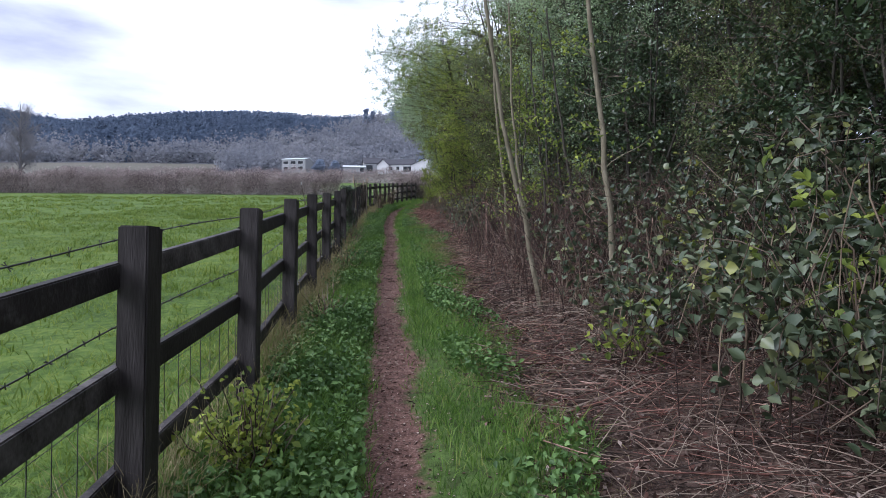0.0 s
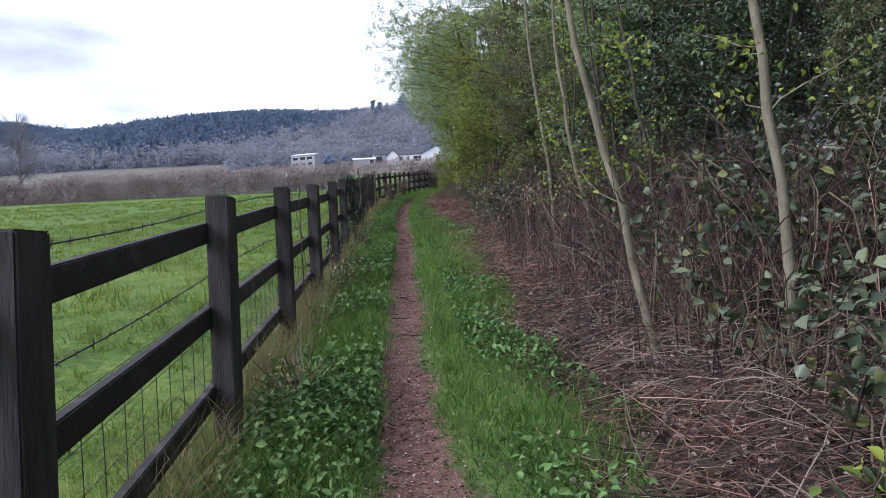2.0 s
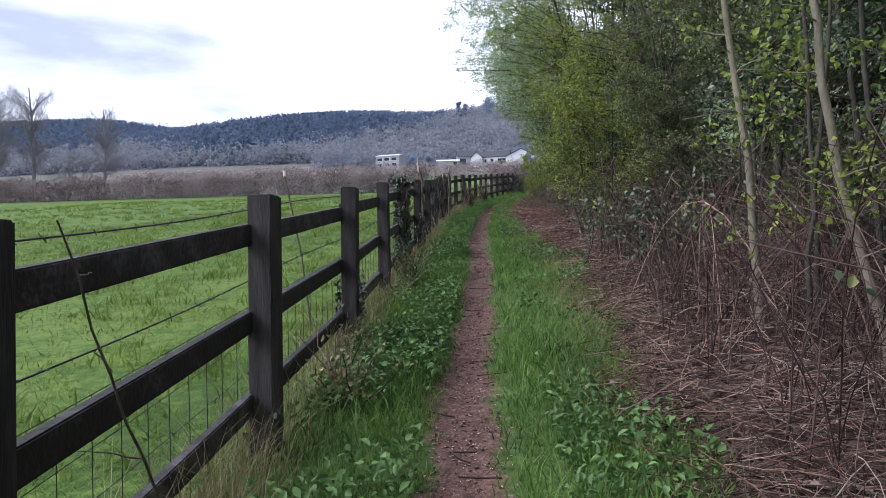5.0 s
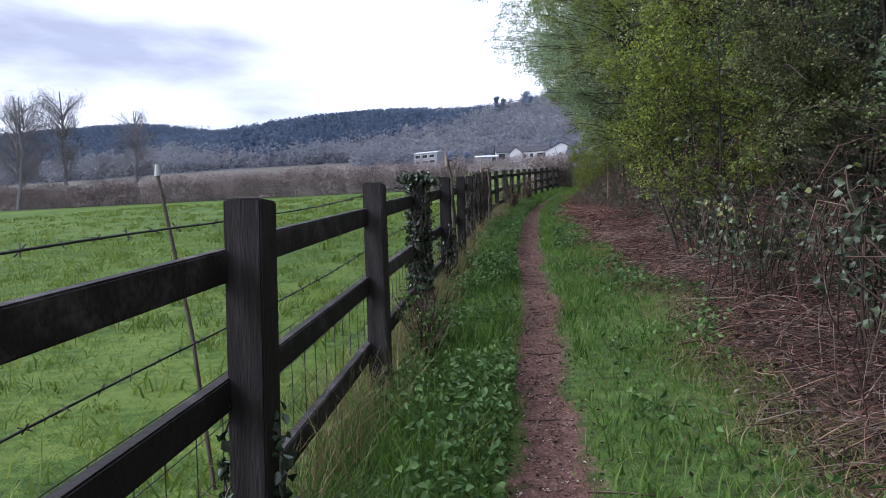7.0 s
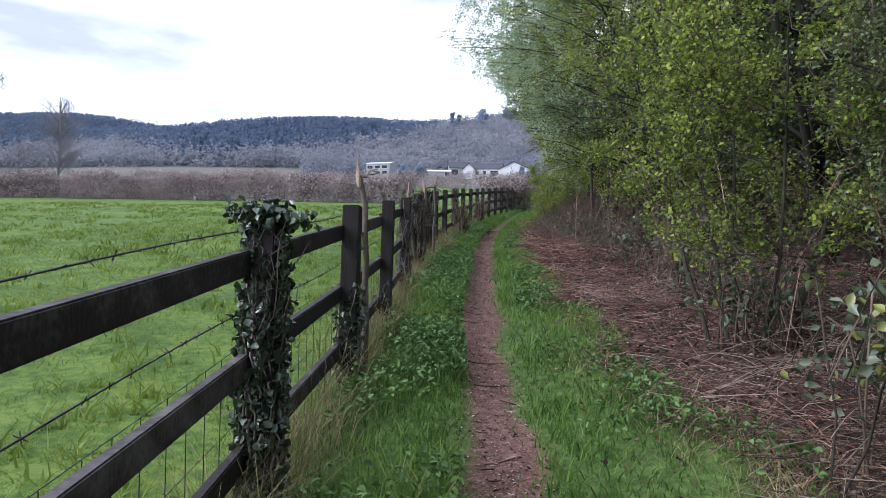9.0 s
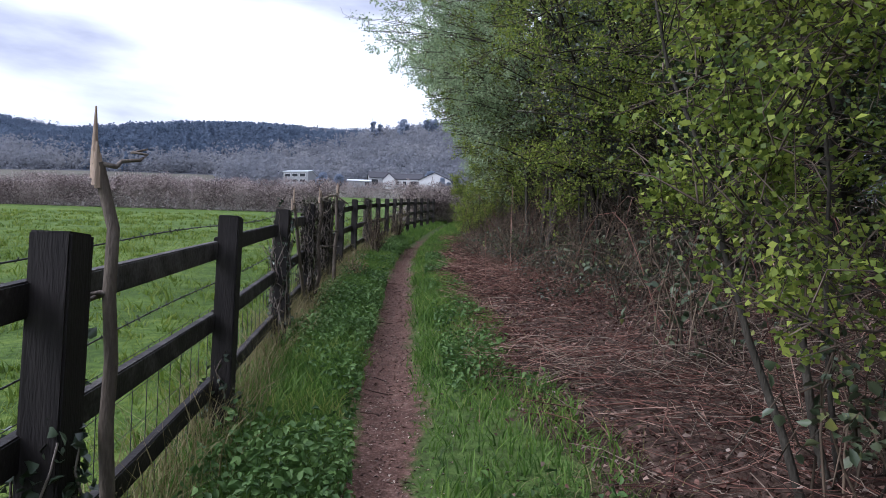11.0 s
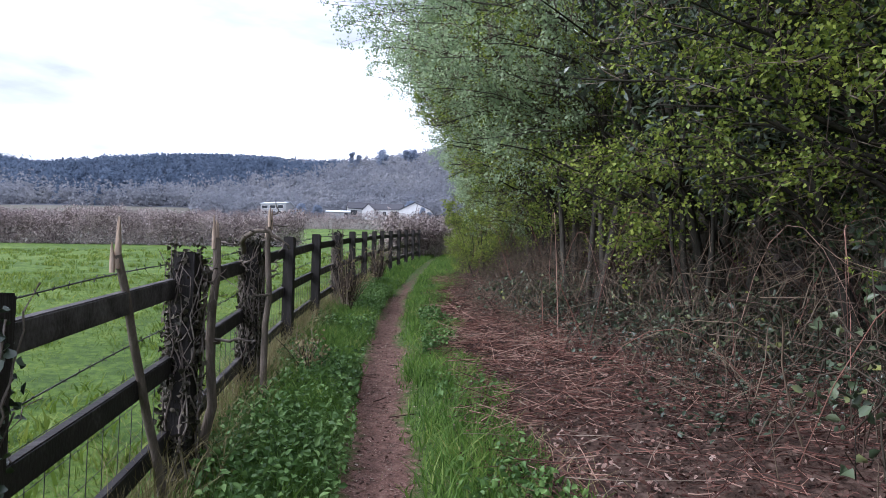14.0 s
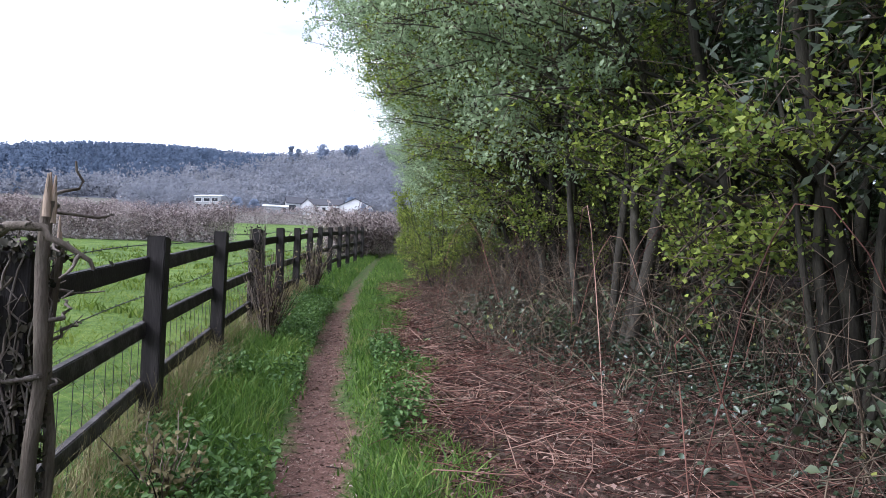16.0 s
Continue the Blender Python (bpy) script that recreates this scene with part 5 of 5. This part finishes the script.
ivy_on_post(7, 0.0, 1.2, 2600, 26, 71, "dense dark ivy smothering a fence post", 0.036, 8)
ivy_on_post(8, 0.0, 0.75, 420, 7, 72, "dark ivy climbing the lower half of a fence post")
ivy_on_post(9, 0.0, 0.45, 160, 4, 73, "sparse ivy at the foot of a fence post")
ivy_on_post(10, 0.0, 1.15, 520, 10, 74, "dark ivy and dry vines wrapped round a fence post", 0.028, 7)
ivy_on_post(11, 0.0, 1.15, 1300, 18, 75, "dry twisted ivy stems and withered leaves round a fence post", 0.03, 13, M_DEADIVY)
ivy_on_post(12, 0.0, 1.22, 1300, 18, 76, "dry twisted ivy stems round a fence post", 0.028, 17, M_DEADIVY)
ivy_on_post(15, 0.0, 1.25, 200, 22, 77, "tangle of dry pale vines over a fence post", 0.03, 22, M_DEADIVY)
ivy_on_post(5, 0.0, 0.55, 220, 5, 78, "dark ivy at the foot of a fence post")
ivy_on_post(4, 0.0, 0.3, 90, 3, 79, "sparse ivy at the foot of a fence post")


def stake(x, y, h, lean, r, seed, label, fork=False):
    """A cut stem left standing, with a split pale top."""
    rng = np.random.default_rng(seed)
    foot = float(post_foot(y)) - 0.15
    st = tagged(new("broken_stake"), label, "stake")
    top = np.array([x + lean[0], y + lean[1], foot + 0.15 + h])
    ln = stem_path(rng, np.array([x, y, foot]), top, 0.014, 9)
    v, f = tubes(ln[None], (r * np.linspace(1.1, 0.8, 9))[None], 8)
    piece("shaft", fast_mesh("shaft", v, f, M_STAKE, True), st)
    tips = []
    for k in range(4):
        o = rng.normal(size=3) * r * 0.5
        tips.append(np.stack([ln[-1] + o * 0.7 - np.array([0, 0, 0.06]), ln[-1] + o * 0.8, ln[-1] + o + np.array([0, 0, rng.uniform(0.04, 0.15)])]))
    v, f = tubes(np.array(tips), np.tile(np.array([[r * 0.55, r * 0.5, r * 0.12]]), (4, 1)), 5)
    piece("split_top", fast_mesh("split_top", v, f, M_SPLIT), st, "pale splintered broken end")
    if fork:
        br = []
        for k in range(fork):
            i = rng.integers(5, 9)
            a = rng.uniform(0, 6.28)
            br.append(stem_path(rng, ln[i], ln[i] + np.array([np.cos(a) * 0.2, np.sin(a) * 0.2, rng.uniform(-0.1, 0.12)]) * rng.uniform(0.5, 1.1), 0.03, 9))
        for one in br:
            v, f = tubes(one[None], (r * 0.36 * np.linspace(1, 0.4, 9))[None], 6)
            piece("side_branch", fast_mesh("side_branch", v, f, M_VINE, True), st)


stake(-2.13, 16.78, 1.34, (-0.02, 0.0), 0.022, 1, "thin cut stem with a forked splintered top beside a post", 3)
stake(-2.63, 21.95, 1.10, (-0.04, -0.56), 0.02, 2, "thin leaning cut stem beside the fence")
stake(-2.63, 22.40, 1.23, (-0.06, 0.0), 0.026, 3, "broken stem with a pale split top beside a post", 7)
stake(-2.69, 23.72, 1.33, (-0.05, 0.07), 0.024, 4, "broken stem with a pale split top beside a post", 4)
stake(-2.80, 24.02, 1.18, (0.02, 0.0), 0.022, 5, "gnarled grey stump of a cut bush by a post", 7)


def gnarled_branch(points, r, seed, label):
    """A thick bent dead branch with short side twigs."""
    rng = np.random.default_rng(seed)
    br = tagged(new("gnarled_branch"), label, "branch")
    ln = np.array(points, float)
    t = np.linspace(0, len(ln) - 1, 14)
    ln = np.stack([np.interp(t, np.arange(len(ln)), ln[:, k]) for k in range(3)], 1)
    ln[1:-1] += rng.normal(size=(12, 3)) * 0.006
    v, f = tubes(ln[None], (r * np.linspace(1, 0.25, 14) * rng.uniform(0.85, 1.15, 14))[None], 8)
    piece("bough", fast_mesh("bough", v, f, M_STAKE, True), br)
    for i in (3, 5, 7, 9, 11):
        tip = ln[i] + rng.normal(size=3) * 0.07 + np.array([0.02, -0.03, -0.05])
        v, f = tubes(stem_path(rng, ln[i], tip, 0.01, 6)[None], (r * 0.35 * np.linspace(1, 0.4, 6))[None], 5)
        piece("twig", fast_mesh("twig", v, f, M_VINE, True), br)


gnarled_branch([(-2.92, 23.90, 3.88), (-2.89, 23.74, 3.96), (-2.77, 23.67, 4.02), (-2.68, 23.66, 4.01), (-2.60, 23.68, 3.95), (-2.54, 23.70, 3.89)], 0.022, 1, "thick bent pale dead branch hooked over a fence post")
gnarled_branch([(-2.93, 23.86, 3.72), (-2.90, 23.72, 3.80), (-2.82, 23.66, 3.78), (-2.74, 23.64, 3.86)], 0.016, 2, "pale dead branch tangled against a fence post")
gnarled_branch([(-2.73, 22.28, 3.50), (-2.66, 22.18, 3.62), (-2.60, 22.2, 3.58), (-2.56, 22.26, 3.66)], 0.009, 3, "thin pale dead branch tangled against a fence post")


def dry_bush(x, y, wide, high, n_twig, n_leaf, material, seed, label):
    rng = np.random.default_rng(seed)
    bush = tagged(new("small_bush"), label, "bush")
    a = rng.uniform(0, 6.28, n_twig)
    r = wide * rng.uniform(0.1, 1, n_twig)
    hh = high * rng.uniform(0.5, 1.1, n_twig)
    t = np.linspace(0, 1, 5)
    px = x + np.cos(a)[:, None] * r[:, None] * t + np.cumsum(rng.normal(size=(n_twig, 5)) * 0.02, 1)
    py = y + np.sin(a)[:, None] * r[:, None] * t + np.cumsum(rng.normal(size=(n_twig, 5)) * 0.02, 1)
    pz = float(gz(x, y)) - 0.02 + hh[:, None] * t ** 0.8
    ln = np.stack([px, py, pz], -1)
    v, f = tubes(ln, np.tile(np.linspace(0.005, 0.002, 5), (n_twig, 1)), 4)
    piece("brushwood", fast_mesh("brushwood", v, f, M_DEADGREY), bush, kind="stuff")
    if n_leaf:
        k, s = rng.integers(0, n_twig, n_leaf), rng.integers(1, 5, n_leaf)
        v, f = leaves(rng, ln[k, s] + rng.normal(size=(n_leaf, 3)) * 0.03, 0.035, 0.025, 0.4)
        piece("foliage", fast_mesh("foliage", v, f, material), bush, kind="stuff")


dry_bush(-0.86, 3.35, 0.28, 0.42, 60, 800, M_LEAF_SPRING, 1, "yellow-green young elder shoots at the foot of the fence")
dry_bush(-1.10, 6.5, 0.25, 0.4, 16, 90, M_STRAW, 2, "dry brown weed stalks by a fence post")
dry_bush(-1.45, 10.2, 0.3, 0.45, 18, 120, M_STRAW, 3, "dry brown weed stalks by a fence post")
dry_bush(-1.85, 14.0, 0.25, 0.45, 50, 200, M_NETTLE, 4, "green weeds by a fence post")
dry_bush(-2.75, 28.9, 0.3, 0.9, 120, 160, M_STRAW, 5, "tangle of dry brown twigs against the fence")
dry_bush(-2.7, 33.9, 0.4, 0.9, 120, 200, M_STRAW, 6, "tangle of dry brown twigs against the fence")
dry_bush(-2.55, 24.6, 0.25, 0.4, 24, 200, M_STRAW, 7, "dry brown weed stalks by a fence post")


def thin_field_stake(x, y, h, lean):
    """A slim pale stake with a white cap, leaning in the pasture just past the fence."""
    st = tagged(new("field_stake"), "slim leaning grey stake with a white insulator cap", "stake")
    z = float(gz(x, y))
    v, f = tubes(np.array([[[x, y, z - 0.2], [x + lean * 0.45, y, z + h * 0.5], [x + lean, y, z + h]]]), np.array([[0.009, 0.008, 0.007]]), 8)
    piece("shaft", fast_mesh("shaft", v, f, M_STAKE, True), st)
    bm = bmesh.new()
    bmesh.ops.create_cone(bm, cap_ends=True, segments=10, radius1=0.013, radius2=0.010, depth=0.045, matrix=Matrix.Translation((x + lean, y, z + h + 0.02)))
    part("cap", bm, M_RENDER, st, "white cap")


thin_field_stake(-2.25, 12.07, 1.24, -0.235)


def bare_stem(points, r, seed, label):
    """A single thin dry stem with a few short side shoots."""
    rng = np.random.default_rng(seed)
    st = tagged(new("dry_stem"), label, "stem")
    ln = np.array(points, float)
    t = np.linspace(0, len(ln) - 1, 10)
    ln = np.stack([np.interp(t, np.arange(len(ln)), ln[:, k]) for k in range(3)], 1)
    ln[1:-1] += rng.normal(size=(8, 3)) * 0.006
    v, f = tubes(ln[None], (r * np.linspace(1, 0.4, 10))[None], 6)
    piece("stalk", fast_mesh("stalk", v, f, M_STAKE, True), st)
    for i in (4, 6, 8):
        v, f = tubes(stem_path(rng, ln[i], ln[i] + rng.normal(size=3) * 0.06 + np.array([0, 0, 0.07]), 0.008, 5)[None], (r * 0.5 * np.linspace(1, 0.4, 5))[None], 5)
        piece("side_shoot", fast_mesh("side_shoot", v, f, M_STAKE, True), st)


bare_stem([(-1.53, 8.82, float(gz(-1.53, 8.82)) - 0.02), (-1.515, 8.55, 1.29), (-1.44, 8.23, 1.68), (-1.38, 7.98, 2.03)], 0.006, 1, "thin dry stem leaning beside the fence rails")
